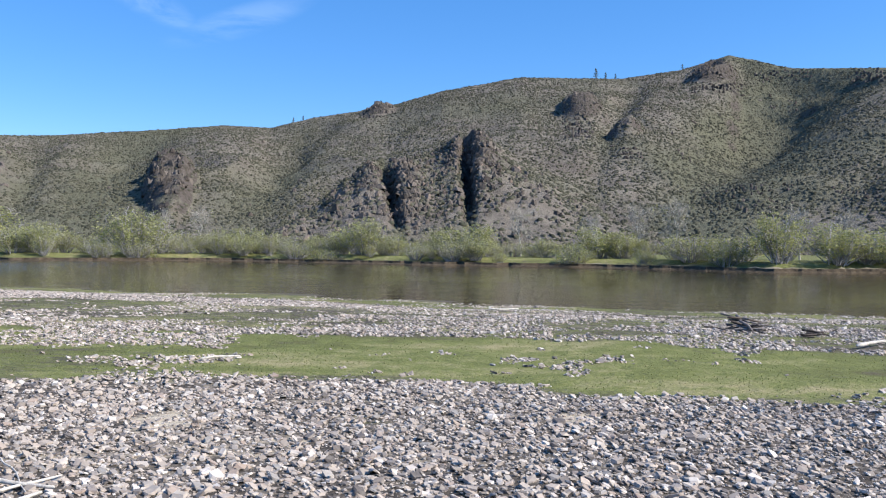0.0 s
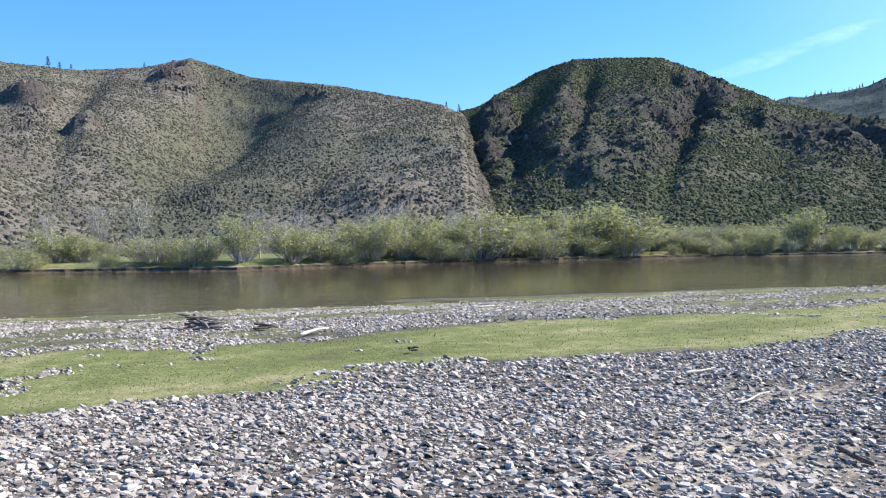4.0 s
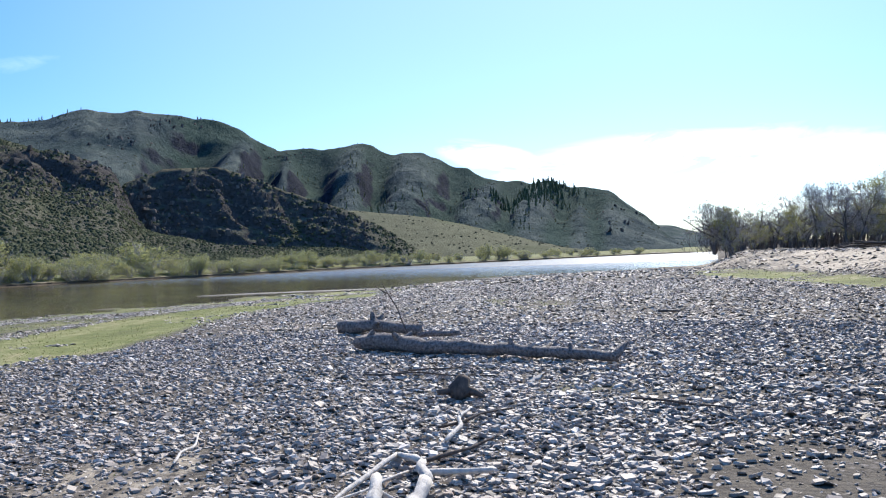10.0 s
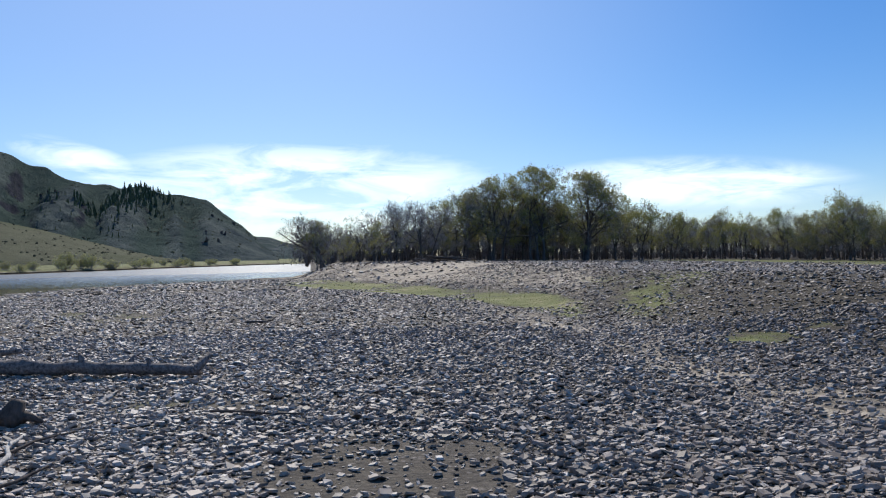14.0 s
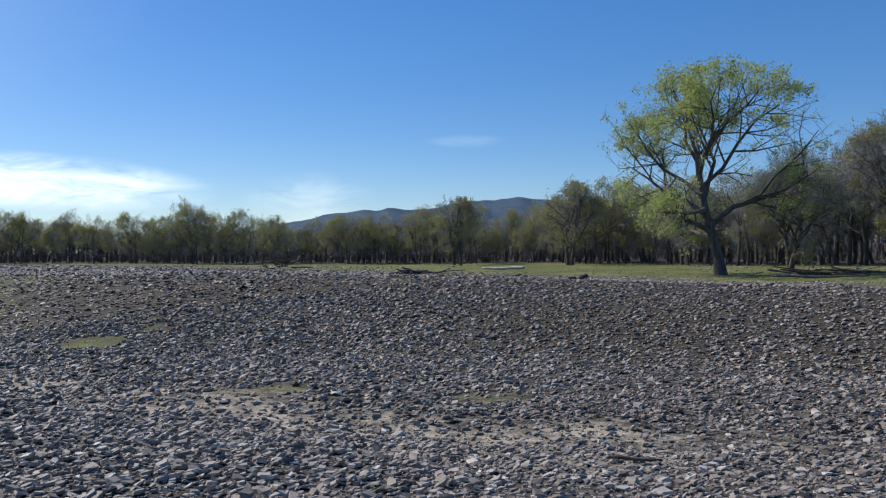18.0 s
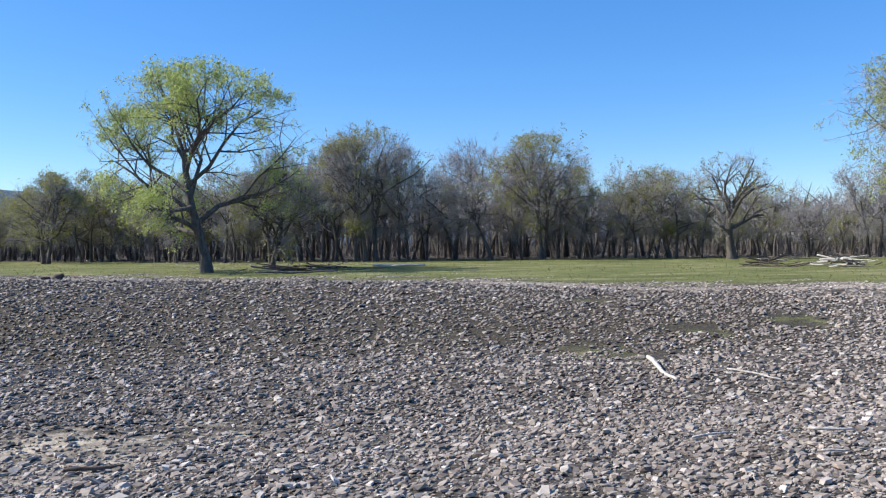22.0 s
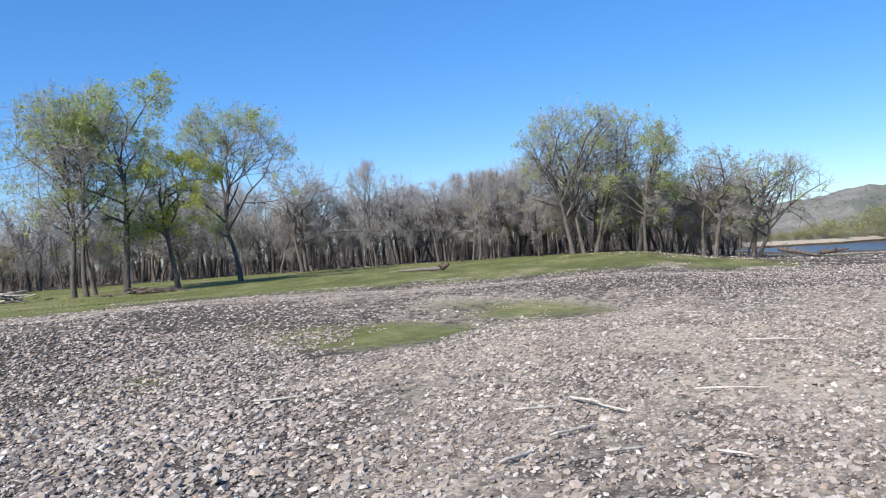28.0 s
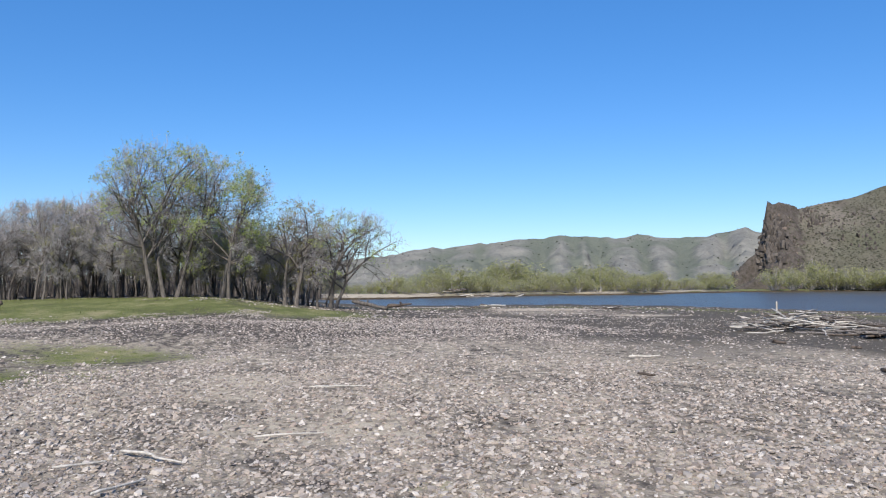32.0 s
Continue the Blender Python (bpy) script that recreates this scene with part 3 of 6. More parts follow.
# a low pale spit added for the bright riffle line off the near shore
SPIT = Mat("riffle_tone", 0.7, spec=0.3)
_n1 = SPIT.noise(3.0, 5, 0.65)
SPIT.color(SPIT.ramp(_n1, [(0.3, (0.10, 0.088, 0.07)), (0.7, (0.24, 0.215, 0.18))])).bump(_n1, 0.4, 0.05)
spit_az = np.arange(72.5, 86.5, 0.25)
along = (spit_az - spit_az[0]) / 13.75
spit = []
for off, lift in ((-0.8, -0.1), (-0.4, 0.02), (0.0, 0.035), (0.4, 0.02), (0.9, -0.1)):
    d = 53 + 0.8 * along + off * (0.25 + np.sin(np.pi * along)) * (0.6 + 0.8 * fbm(spit_az * 0.9, off * 0.3, 0, 3, 41))
    spit.append(np.stack([np.sin(np.radians(spit_az)) * d, np.cos(np.radians(spit_az)) * d, WATER_Z + lift + 0.03 * (fbm(spit_az * 1.7, off, 0, 3, 43) - 0.5)], -1))
idx = np.arange(5 * len(spit_az)).reshape(5, -1)
thing("sand_spit", "low pale strip just above the water, added for a bright riffle line", "sand bar", kind="structure",
      data=mesh_from("sand_spit", np.concatenate(spit), quads=np.stack([idx[:-1, :-1], idx[:-1, 1:], idx[1:, 1:], idx[1:, :-1]], -1).reshape(-1, 4), mats=[SPIT.m]))


# ---- hills ----
HILL_SURFACE = {}


def hill(name, label, mat, ridge, foot_r, ridge_r, step=0.3, rings=64, rough=1.0, valleys=(), rocks=(), steep=1.15, seed=1, size=22.0, jag=0.0):
    """A hill seen from the river flat: ridge gives its skyline as heading and elevation, foot_r and ridge_r its plan, valleys its gullies, rocks its crags."""
    ra, re = zip(*ridge)
    A = np.arange(ra[0], ra[-1] + 0.01, step)
    s = np.concatenate([np.linspace(0, 1, rings), np.linspace(1.03, 1.8, 14)])
    AZ, S = np.meshgrid(A, s, indexing="ij")
    el = np.interp(AZ, ra, re) + jag * (fbm(AZ * 0.9, seed * 1.7, 0, 3, seed) - 0.5)
    f, g = np.interp(AZ, *zip(*foot_r)), np.interp(AZ, *zip(*ridge_r))
    el_s = np.interp(AZ + (fbm(AZ * 1.3, S * 0 + seed, 0, 2, seed) - 0.5) * 0.6, ra, re)
    R = f + (g - f) * S
    top = EYE_Z + g * np.tan(np.radians(0.5 * el + 0.5 * el_s + 0.5 * jag * (fbm(AZ * 0.9, seed * 1.7, 0, 3, seed) - 0.5)))
    x, y = np.sin(np.radians(AZ)) * R, np.cos(np.radians(AZ)) * R
    shape = np.where(S <= 1, np.clip(S, 0, 1) ** steep, np.clip(1 - (S - 1) * 1.1, 0, 1))
    body = np.clip(np.sin(np.pi * np.clip(S, 0, 1)), 0, 1)
    cut = 0 * AZ
    for a0, a1, width, depth in valleys:
        mid = a0 + (a1 - a0) * S
        cut = np.maximum(cut, depth * np.exp(-((AZ - mid) / width) ** 2))
    z = top * shape * (1 - cut * body)
    warp = 4.0 * fbm(x / (size * 2), y / (size * 2), 0, 2, seed + 9)
    big = 1 - np.abs(2 * fbm(x / (size * 2.6) + warp * 0.2, y / (size * 2.6), 0, 4, seed) - 1) * 1.6
    fine = fbm(x / (size * 0.4), y / (size * 0.4), z / (size * 0.4), 4, seed + 20) - 0.5
    crag_m = 0 * AZ
    for a0, s0, wa, ws, amount in rocks:
        crag_m = np.maximum(crag_m, amount * np.clip(1.3 - ((AZ - a0) / wa) ** 2 - ((S - s0) / ws) ** 2, 0, 1))
    knob = np.abs(fbm(x / (size * 0.55), y / (size * 0.55), z / (size * 0.9), 3, seed + 40) - 0.5) * 2
    edge = smooth(0.0, 0.12, S) * np.where(S > 0.97, 0.12, 1.0)
    z = z + rough * edge * (body * (big - 0.4) * size * 0.22 + fine * size * 0.10 + crag_m * (0.5 - knob) * size * 0.55)
    z = z - 3.0 * (1 - smooth(0, 0.06, S))
    # crags lean out over the slope
    push = rough * crag_m * (0.5 - knob) * size * 0.25
    x, y = x - np.sin(np.radians(AZ)) * push, y - np.cos(np.radians(AZ)) * push
    na, ns = AZ.shape
    idx = np.arange(na * ns).reshape(na, ns)
    q = np.stack([idx[:-1, :-1], idx[:-1, 1:], idx[1:, 1:], idx[1:, :-1]], -1).reshape(-1, 4)
    me = mesh_from(name, np.stack([x, y, z], -1).reshape(-1, 3), quads=q, mats=[mat])
    add_zone(me, (crag_m * 0.7).ravel(), np.clip(cut * 1.5, 0, 1).ravel(), (0 * AZ).ravel())
    HILL_SURFACE[name] = (x, y, z, crag_m, cut, S)
    return thing(name, label, "hill", kind="structure", data=me)


hill("hill_main", "dry brown hillside with shrubs and dark crags", HILL,
     [(-63, -0.4), (-62.4, 0.0), (-61.4, 1.5), (-60.8, 4.4), (-58, 5.1), (-56, 5.4), (-54, 6.1), (-46, 7.4), (-38, 6.9), (-28.5, 6.36), (-25.3, 6.56), (-15, 7.75), (-12, 7.7),
      (-9, 8.5), (-4.2, 9.3), (0, 10.5), (5.3, 11.4), (12.2, 11.15), (16, 11.55), (19.2, 12.35), (23, 11.25), (29, 10.8), (33, 10.1), (36, 9.55), (37.6, 8.9), (38.8, 6.6), (40, 3.6), (41.2, 1.2), (42.5, -0.5)],
     [(-63, 302), (-54, 300), (-45, 240), (-30, 150), (-10, 125), (15, 125), (30, 112), (42.5, 104)], [(-63, 345), (-54, 380), (-30, 360), (0, 350), (20, 400), (30, 345), (38, 285), (42.5, 270)], step=0.22, rings=84,
     valleys=[(16.5, 24.0, 3.8, 0.46), (9.5, 13.5, 1.0, 0.08), (-14, -9, 2.2, 0.2), (-24, -20, 2.5, 0.2), (-28, -26, 1.2, 0.12)],
     rocks=[(-61, 0.5, 2.2, 0.9, 1.2), (9.5, 0.68, 1.3, 0.08, 1.0), (12.5, 0.5, 1.2, 0.06, 0.7), (-18.5, 0.35, 1.6, 0.22, 1.0), (22.8, 0.86, 3.0, 0.04, 0.4), (27.5, 0.9, 1.2, 0.04, 0.4),
            (-4.5, 0.94, 1.2, 0.04, 0.8), (18, 0.90, 1.5, 0.05, 0.9), (32, 0.2, 4, 0.1, 0.4), (-30, 0.5, 3, 0.3, 0.5)], seed=3)
hill("hill_buttress", "rocky brown buttress with a dark cleft", HILL,
     [(-13, -0.5), (-12, 0.7), (-9, 2.4), (-6.5, 4.6), (-5.2, 5.7), (-3.5, 5.9), (-1.0, 6.3), (1.0, 7.4), (2.2, 7.6), (3.6, 6.9), (6, 5.6), (9, 4.1), (12, 2.2), (15, 0.8), (16, -0.5)],
     [(-13, 112), (16, 112)], [(-13, 150), (0, 205), (16, 160)], step=0.12, rings=60, rough=0.8,
     valleys=[(1.9, 1.5, 0.45, 0.5), (-2.9, -4.4, 0.4, 0.4)],
     rocks=[(-4, 0.45, 6, 0.6, 0.35), (2.0, 0.8, 1.6, 0.35, 1.1), (-2.6, 0.5, 1.2, 0.4, 0.8), (5, 0.4, 4, 0.4, 0.3), (-8, 0.3, 4, 0.4, 0.3)], steep=0.95, seed=11, size=10)
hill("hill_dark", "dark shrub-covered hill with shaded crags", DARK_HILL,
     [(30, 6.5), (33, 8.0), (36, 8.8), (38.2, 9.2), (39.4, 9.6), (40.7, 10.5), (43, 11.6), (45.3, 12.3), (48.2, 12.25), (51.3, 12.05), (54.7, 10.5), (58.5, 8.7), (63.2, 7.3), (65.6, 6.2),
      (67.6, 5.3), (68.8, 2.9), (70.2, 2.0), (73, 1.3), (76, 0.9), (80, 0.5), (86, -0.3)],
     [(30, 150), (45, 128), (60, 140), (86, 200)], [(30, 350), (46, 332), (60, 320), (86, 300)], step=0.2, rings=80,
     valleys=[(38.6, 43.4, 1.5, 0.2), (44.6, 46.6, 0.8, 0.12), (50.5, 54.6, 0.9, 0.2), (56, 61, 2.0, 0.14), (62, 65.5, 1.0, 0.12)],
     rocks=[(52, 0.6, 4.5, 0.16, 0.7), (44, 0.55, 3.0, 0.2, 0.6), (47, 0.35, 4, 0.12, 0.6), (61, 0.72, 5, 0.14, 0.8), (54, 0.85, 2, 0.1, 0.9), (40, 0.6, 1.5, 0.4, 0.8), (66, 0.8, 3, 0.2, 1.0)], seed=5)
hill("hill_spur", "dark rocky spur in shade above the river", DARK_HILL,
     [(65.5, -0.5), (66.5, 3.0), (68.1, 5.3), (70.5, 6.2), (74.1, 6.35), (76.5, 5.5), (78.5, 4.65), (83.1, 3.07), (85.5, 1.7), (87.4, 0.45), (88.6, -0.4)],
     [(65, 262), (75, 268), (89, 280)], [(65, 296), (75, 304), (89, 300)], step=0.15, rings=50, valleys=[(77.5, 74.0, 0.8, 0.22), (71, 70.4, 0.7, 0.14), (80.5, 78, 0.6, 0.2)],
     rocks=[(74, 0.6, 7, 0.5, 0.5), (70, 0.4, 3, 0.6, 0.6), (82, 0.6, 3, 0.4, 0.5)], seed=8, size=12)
hill("hill_meadow", "pale green grassy slope below the far range", MEADOW,
     [(70, 1.5), (76, 3.1), (83, 3.25), (88.2, 2.63), (92, 1.73), (96, 0.64), (98, 0.1), (100, -0.5)],
     [(70, 330), (100, 400)], [(70, 520), (100, 520)], step=0.4, rings=30, rough=0.5, seed=14, size=30)
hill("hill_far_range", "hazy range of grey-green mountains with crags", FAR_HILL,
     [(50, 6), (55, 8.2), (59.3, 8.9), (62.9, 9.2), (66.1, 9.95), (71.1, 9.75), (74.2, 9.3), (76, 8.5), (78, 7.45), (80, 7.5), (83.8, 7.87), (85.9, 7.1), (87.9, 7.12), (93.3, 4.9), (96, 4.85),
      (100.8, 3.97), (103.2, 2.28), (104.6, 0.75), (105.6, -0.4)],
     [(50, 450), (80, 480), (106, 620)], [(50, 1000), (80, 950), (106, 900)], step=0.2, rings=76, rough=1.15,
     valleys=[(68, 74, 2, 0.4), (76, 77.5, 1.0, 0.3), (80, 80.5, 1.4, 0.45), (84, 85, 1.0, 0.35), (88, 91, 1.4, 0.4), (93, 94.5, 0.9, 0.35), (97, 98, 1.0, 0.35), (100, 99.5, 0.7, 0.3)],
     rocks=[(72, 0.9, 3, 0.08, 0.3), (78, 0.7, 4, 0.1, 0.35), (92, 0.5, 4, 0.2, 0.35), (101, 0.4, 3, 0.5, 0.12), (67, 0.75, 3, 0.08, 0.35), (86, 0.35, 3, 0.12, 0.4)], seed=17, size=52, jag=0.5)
hill("hill_downriver", "low ridge at the river's end, blue haze in its colour", FAR_HILL,
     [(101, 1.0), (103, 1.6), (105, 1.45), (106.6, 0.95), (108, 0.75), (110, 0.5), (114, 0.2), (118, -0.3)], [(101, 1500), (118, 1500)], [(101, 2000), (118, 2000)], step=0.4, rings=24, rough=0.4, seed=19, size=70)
hill("hill_south", "distant wooded mountains behind the trees, blue haze in their colour", HAZE_BLUE,
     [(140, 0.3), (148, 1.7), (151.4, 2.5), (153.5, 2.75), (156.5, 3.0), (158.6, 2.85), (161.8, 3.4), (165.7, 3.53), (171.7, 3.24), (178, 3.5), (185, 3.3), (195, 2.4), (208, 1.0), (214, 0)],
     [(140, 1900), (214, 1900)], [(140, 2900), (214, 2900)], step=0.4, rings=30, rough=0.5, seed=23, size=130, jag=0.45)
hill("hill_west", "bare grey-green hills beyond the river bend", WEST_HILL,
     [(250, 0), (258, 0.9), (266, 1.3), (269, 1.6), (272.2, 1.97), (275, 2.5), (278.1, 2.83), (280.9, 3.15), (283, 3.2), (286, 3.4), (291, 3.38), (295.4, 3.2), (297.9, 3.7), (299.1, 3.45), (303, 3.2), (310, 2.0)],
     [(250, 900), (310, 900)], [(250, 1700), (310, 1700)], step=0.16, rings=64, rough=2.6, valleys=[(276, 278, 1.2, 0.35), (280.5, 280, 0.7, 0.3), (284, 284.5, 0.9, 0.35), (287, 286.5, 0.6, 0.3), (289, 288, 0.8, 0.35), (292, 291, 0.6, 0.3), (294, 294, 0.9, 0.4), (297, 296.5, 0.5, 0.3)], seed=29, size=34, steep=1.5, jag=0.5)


# ---- scatter: crags and shrubs on the hills, stones and grass on the flat ----
rng = np.random.default_rng(7)


def lumps(pos, size, tilt, jitter, gen, rings=(5, 4), flat=0.25, crown=0.7, low=-0.25, dip=(0.0, 0.0), foot=1.0):
    """Many small closed-topped lumps in one mesh: size is (n, 3), half widths and height."""
    n = len(pos)
    nb, nt = rings
    ab, at_ = np.arange(nb) * 2 * np.pi / nb, np.arange(nt) * 2 * np.pi / nt + 0.3
    base = np.stack([foot * np.cos(ab), foot * np.sin(ab), np.full(nb, low)], -1)
    top = np.stack([crown * np.cos(at_), crown * np.sin(at_), np.full(nt, 0.8)], -1)
    tpl = np.concatenate([base, top])
    v = np.repeat(tpl[None], n, 0) * (1 + jitter * gen.uniform(-1, 1, (n, nb + nt, 3)))
    v[:, nb:, 2] += gen.uniform(-1, 1, (n, nt)) * flat
    v = v * size[:, None, :]
    yaw = gen.uniform(0, 2 * np.pi, n)
    c, s = np.cos(yaw)[:, None], np.sin(yaw)[:, None]
    x, y = v[..., 0] * c - v[..., 1] * s, v[..., 0] * s + v[..., 1] * c
    slope = gen.normal(0, tilt, (n, 2)) + dip
    z = v[..., 2] + x * slope[:, :1] + y * slope[:, 1:]
    v = np.stack([x, y, z], -1) + pos[:, None, :]
    faces, i, j = [], 0, 0
    while i < nb or j < nt:  # stitch the two rings
        if j >= nt or (i < nb and (i + 1) / nb <= (j + 1) / nt + 0.02):
            faces.append((i % nb, (i + 1) % nb, nb + j % nt))
            i += 1
        else:
            if nt > 1:
                faces.append((i % nb, nb + (j + 1) % nt, nb + j % nt))
            j += 1
    faces += [(nb, nb + k, nb + k + 1) for k in range(1, nt - 1)]
    f = np.asarray(faces)
    tris = (f[None] + (np.arange(n) * (nb + nt))[:, None, None]).reshape(-1, 3)
    return v.reshape(-1, 3), tris


def on_hill(name, n, gen, keep):
    """Random places on a hill, thinned by keep(crag, cut, s, noise)."""
    x, y, z, crag, cut, s = HILL_SURFACE[name]
    rad = np.hypot(x, y)[:-1, :-1]
    cell = rad * np.hypot(np.diff(x, axis=1)[:-1], np.diff(y, axis=1)[:-1]) * (s[:-1, :-1] < 1.02)
    p = np.cumsum(cell.ravel())
    k = np.searchsorted(p, gen.uniform(0, p[-1], n))
    i, j = np.unravel_index(k, cell.shape)
    u, w = gen.uniform(0, 1, n), gen.uniform(0, 1, n)

    def at(a):
        return (a[i, j] * (1 - u) + a[i + 1, j] * u) * (1 - w) + (a[i, j + 1] * (1 - u) + a[i + 1, j + 1] * u) * w

    px, py, pz = at(x), at(y), at(z)
    ok = keep(at(crag), at(cut), at(s), fbm(px / 14, py / 14, 0, 3, 77)) > gen.uniform(0, 1, n)
    return np.stack([px, py, pz], -1)[ok]


ROCK = Mat("crag_rock", 1.0, spec=0.04)
_rn = ROCK.noise(0.7, 6, 0.7)
_rc = ROCK.ramp((ROCK.geo, "Random Per Island"), [(0.0, (0.07, 0.061, 0.056)), (0.5, (0.12, 0.105, 0.095)), (0.9, (0.17, 0.148, 0.132)), (1.0, (0.20, 0.16, 0.137))])
ROCK.color(ROCK.mix(ROCK.range(_rn, 0.4, 0.65, 0, 0.6), _rc, (0.07, 0.06, 0.05))).bump(_rn, 0.7, 0.4)
ROCK = ROCK.m
BROWN_ROCK = Mat("brown_crag_rock", 1.0, spec=0.04)
_rn = BROWN_ROCK.noise(0.7, 6, 0.7)
_rc = BROWN_ROCK.ramp((BROWN_ROCK.geo, "Random Per Island"), [(0.0, (0.09, 0.077, 0.068)), (0.5, (0.15, 0.127, 0.11)), (0.9, (0.20, 0.17, 0.148)), (1.0, (0.23, 0.18, 0.15))])
BROWN_ROCK.color(BROWN_ROCK.mix(BROWN_ROCK.range(_rn, 0.4, 0.65, 0, 0.5), _rc, (0.10, 0.085, 0.073))).bump(_rn, 0.7, 0.4)
BROWN_ROCK = BROWN_ROCK.m


def dress_hill(name, shrubs, rocks, shrub_size, rock_size, dense, leaf=None):
    gen = np.random.default_rng(len(name) * 31 + shrubs)
    hill_ob = bpy.data.objects[name]
    p = on_hill(name, shrubs, gen, lambda crag, cut, s, n: np.clip(dense + (n - 0.5) * 1.5 - crag * 0.7, 0.08, 1))
    size = shrub_size * gen.uniform(0.5, 1.35, (len(p), 1)) * np.array([1, 1, 0.7]) * gen.uniform(0.8, 1.2, (len(p), 3))
    v, t = lumps(p, size, 0.15, 0.42, gen, (5, 3))
    tagged(part("shrubs", mesh_from("shrubs", v, t, shade=True, mats=[leaf or SHRUB]), hill_ob), "low dark green shrubs over the slope", kind="stuff")
    p = on_hill(name, rocks, gen, lambda crag, cut, s, n: np.clip((crag * 1.3 if name != "hill_dark" else crag * 0.5) + (n - 0.62) * (0.8 if name in ("hill_main", "hill_buttress") else 0.2), 0, 1) * (s < 0.95))
    size = rock_size * np.clip(gen.lognormal(0, 0.4, (len(p), 1)), 0.4, 2.2) * np.array([1, 1, 1.15]) * gen.uniform(0.6, 1.3, (len(p), 3))
    v, t = lumps(p, size, 0.3, 0.3, gen)
    tagged(part("crags", mesh_from("crags", v, t, shade=False, mats=[BROWN_ROCK if name in ("hill_main", "hill_buttress") else ROCK]), hill_ob), "broken brown crag rocks", kind="stuff")


dress_hill("hill_main", 125000, 11000, 0.38, 0.42, 0.75)
dress_hill("hill_buttress", 8000, 3200, 0.42, 0.42, 0.7)
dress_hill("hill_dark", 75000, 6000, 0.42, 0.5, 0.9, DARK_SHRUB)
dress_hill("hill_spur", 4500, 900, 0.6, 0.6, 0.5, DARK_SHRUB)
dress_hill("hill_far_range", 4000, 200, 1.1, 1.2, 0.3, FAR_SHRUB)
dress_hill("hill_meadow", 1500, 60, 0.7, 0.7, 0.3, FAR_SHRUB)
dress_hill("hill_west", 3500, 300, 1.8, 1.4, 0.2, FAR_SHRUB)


# sheer crags: ribs of rock whose shaded faces turn away from the sun
def hill_point(name, az, el):
    x, y, z, crag, cut, s = HILL_SURFACE[name]
    i = int(np.argmin(np.abs(np.degrees(np.arctan2(x[:, 0], y[:, 0])) - az)))
    e = np.degrees(np.arctan2(z[i] - EYE_Z, np.hypot(x[i], y[i])))
    j = int(np.argmax(e >= el)) if (e >= el).any() else int(np.argmax(e))
    return Vector((x[i, j], y[i, j], z[i, j]))


def crag(name, az, el, width, high, count, size, seed=0):
    """An outcrop of upright jointed columns set into the slope, width and high in degrees as seen from the flat."""
    g = np.random.default_rng(seed + 900)
    vs, fs, n0 = [], [], 0
    for k in range(count):
        u, v = g.uniform(-1, 1), g.uniform(0, 1)
        if u * u + (v - 0.5) ** 2 * 3 > 1.15:
            continue
        b = hill_point(name, az + u * width / 2, el + v * high)
        w = size * g.uniform(0.5, 1.15)
        h = size * g.uniform(0.5, 1.9) * (1.2 - 0.5 * abs(u)) * (0.7 if name in ("hill_dark", "hill_spur") else 1)
        ring = np.arange(5) * 2 * np.pi / 5 + g.uniform(0, 6)
        wob = g.uniform(0.55, 1.4, 5)
        lean = g.normal(0, 0.25, 2)
        rings = []
        for f, r in ((-0.8, 1.15), (0.45, 1.0), (1.0, 0.62)):
            z = f * h + g.uniform(-0.12, 0.12, 5) * h * (f > 0.9)
            rings.append(np.stack([np.cos(ring) * wob * w * r + lean[0] * z, np.sin(ring) * wob * w * r * 0.8 + lean[1] * z, z], -1))
        pts = np.concatenate(rings) + np.array(b)
        vs.append(pts)
        for a in (0, 5):
            for q in range(5):
                fs.append((n0 + a + q, n0 + a + (q + 1) % 5, n0 + a + 5 + (q + 1) % 5, n0 + a + 5 + q))
        fs += [(n0 + 10, n0 + 11, n0 + 12, n0 + 13), (n0 + 10, n0 + 13, n0 + 14, n0 + 10)][:1]
        n0 += 15
    me = mesh_from("crag", np.concatenate(vs), quads=np.array(fs), shade=False, mats=[BROWN_ROCK if name == "hill_buttress" and width > 2.5 else ROCK])
    tagged(part("crag", me, bpy.data.objects[name]), "dark jointed crag", kind="stuff")


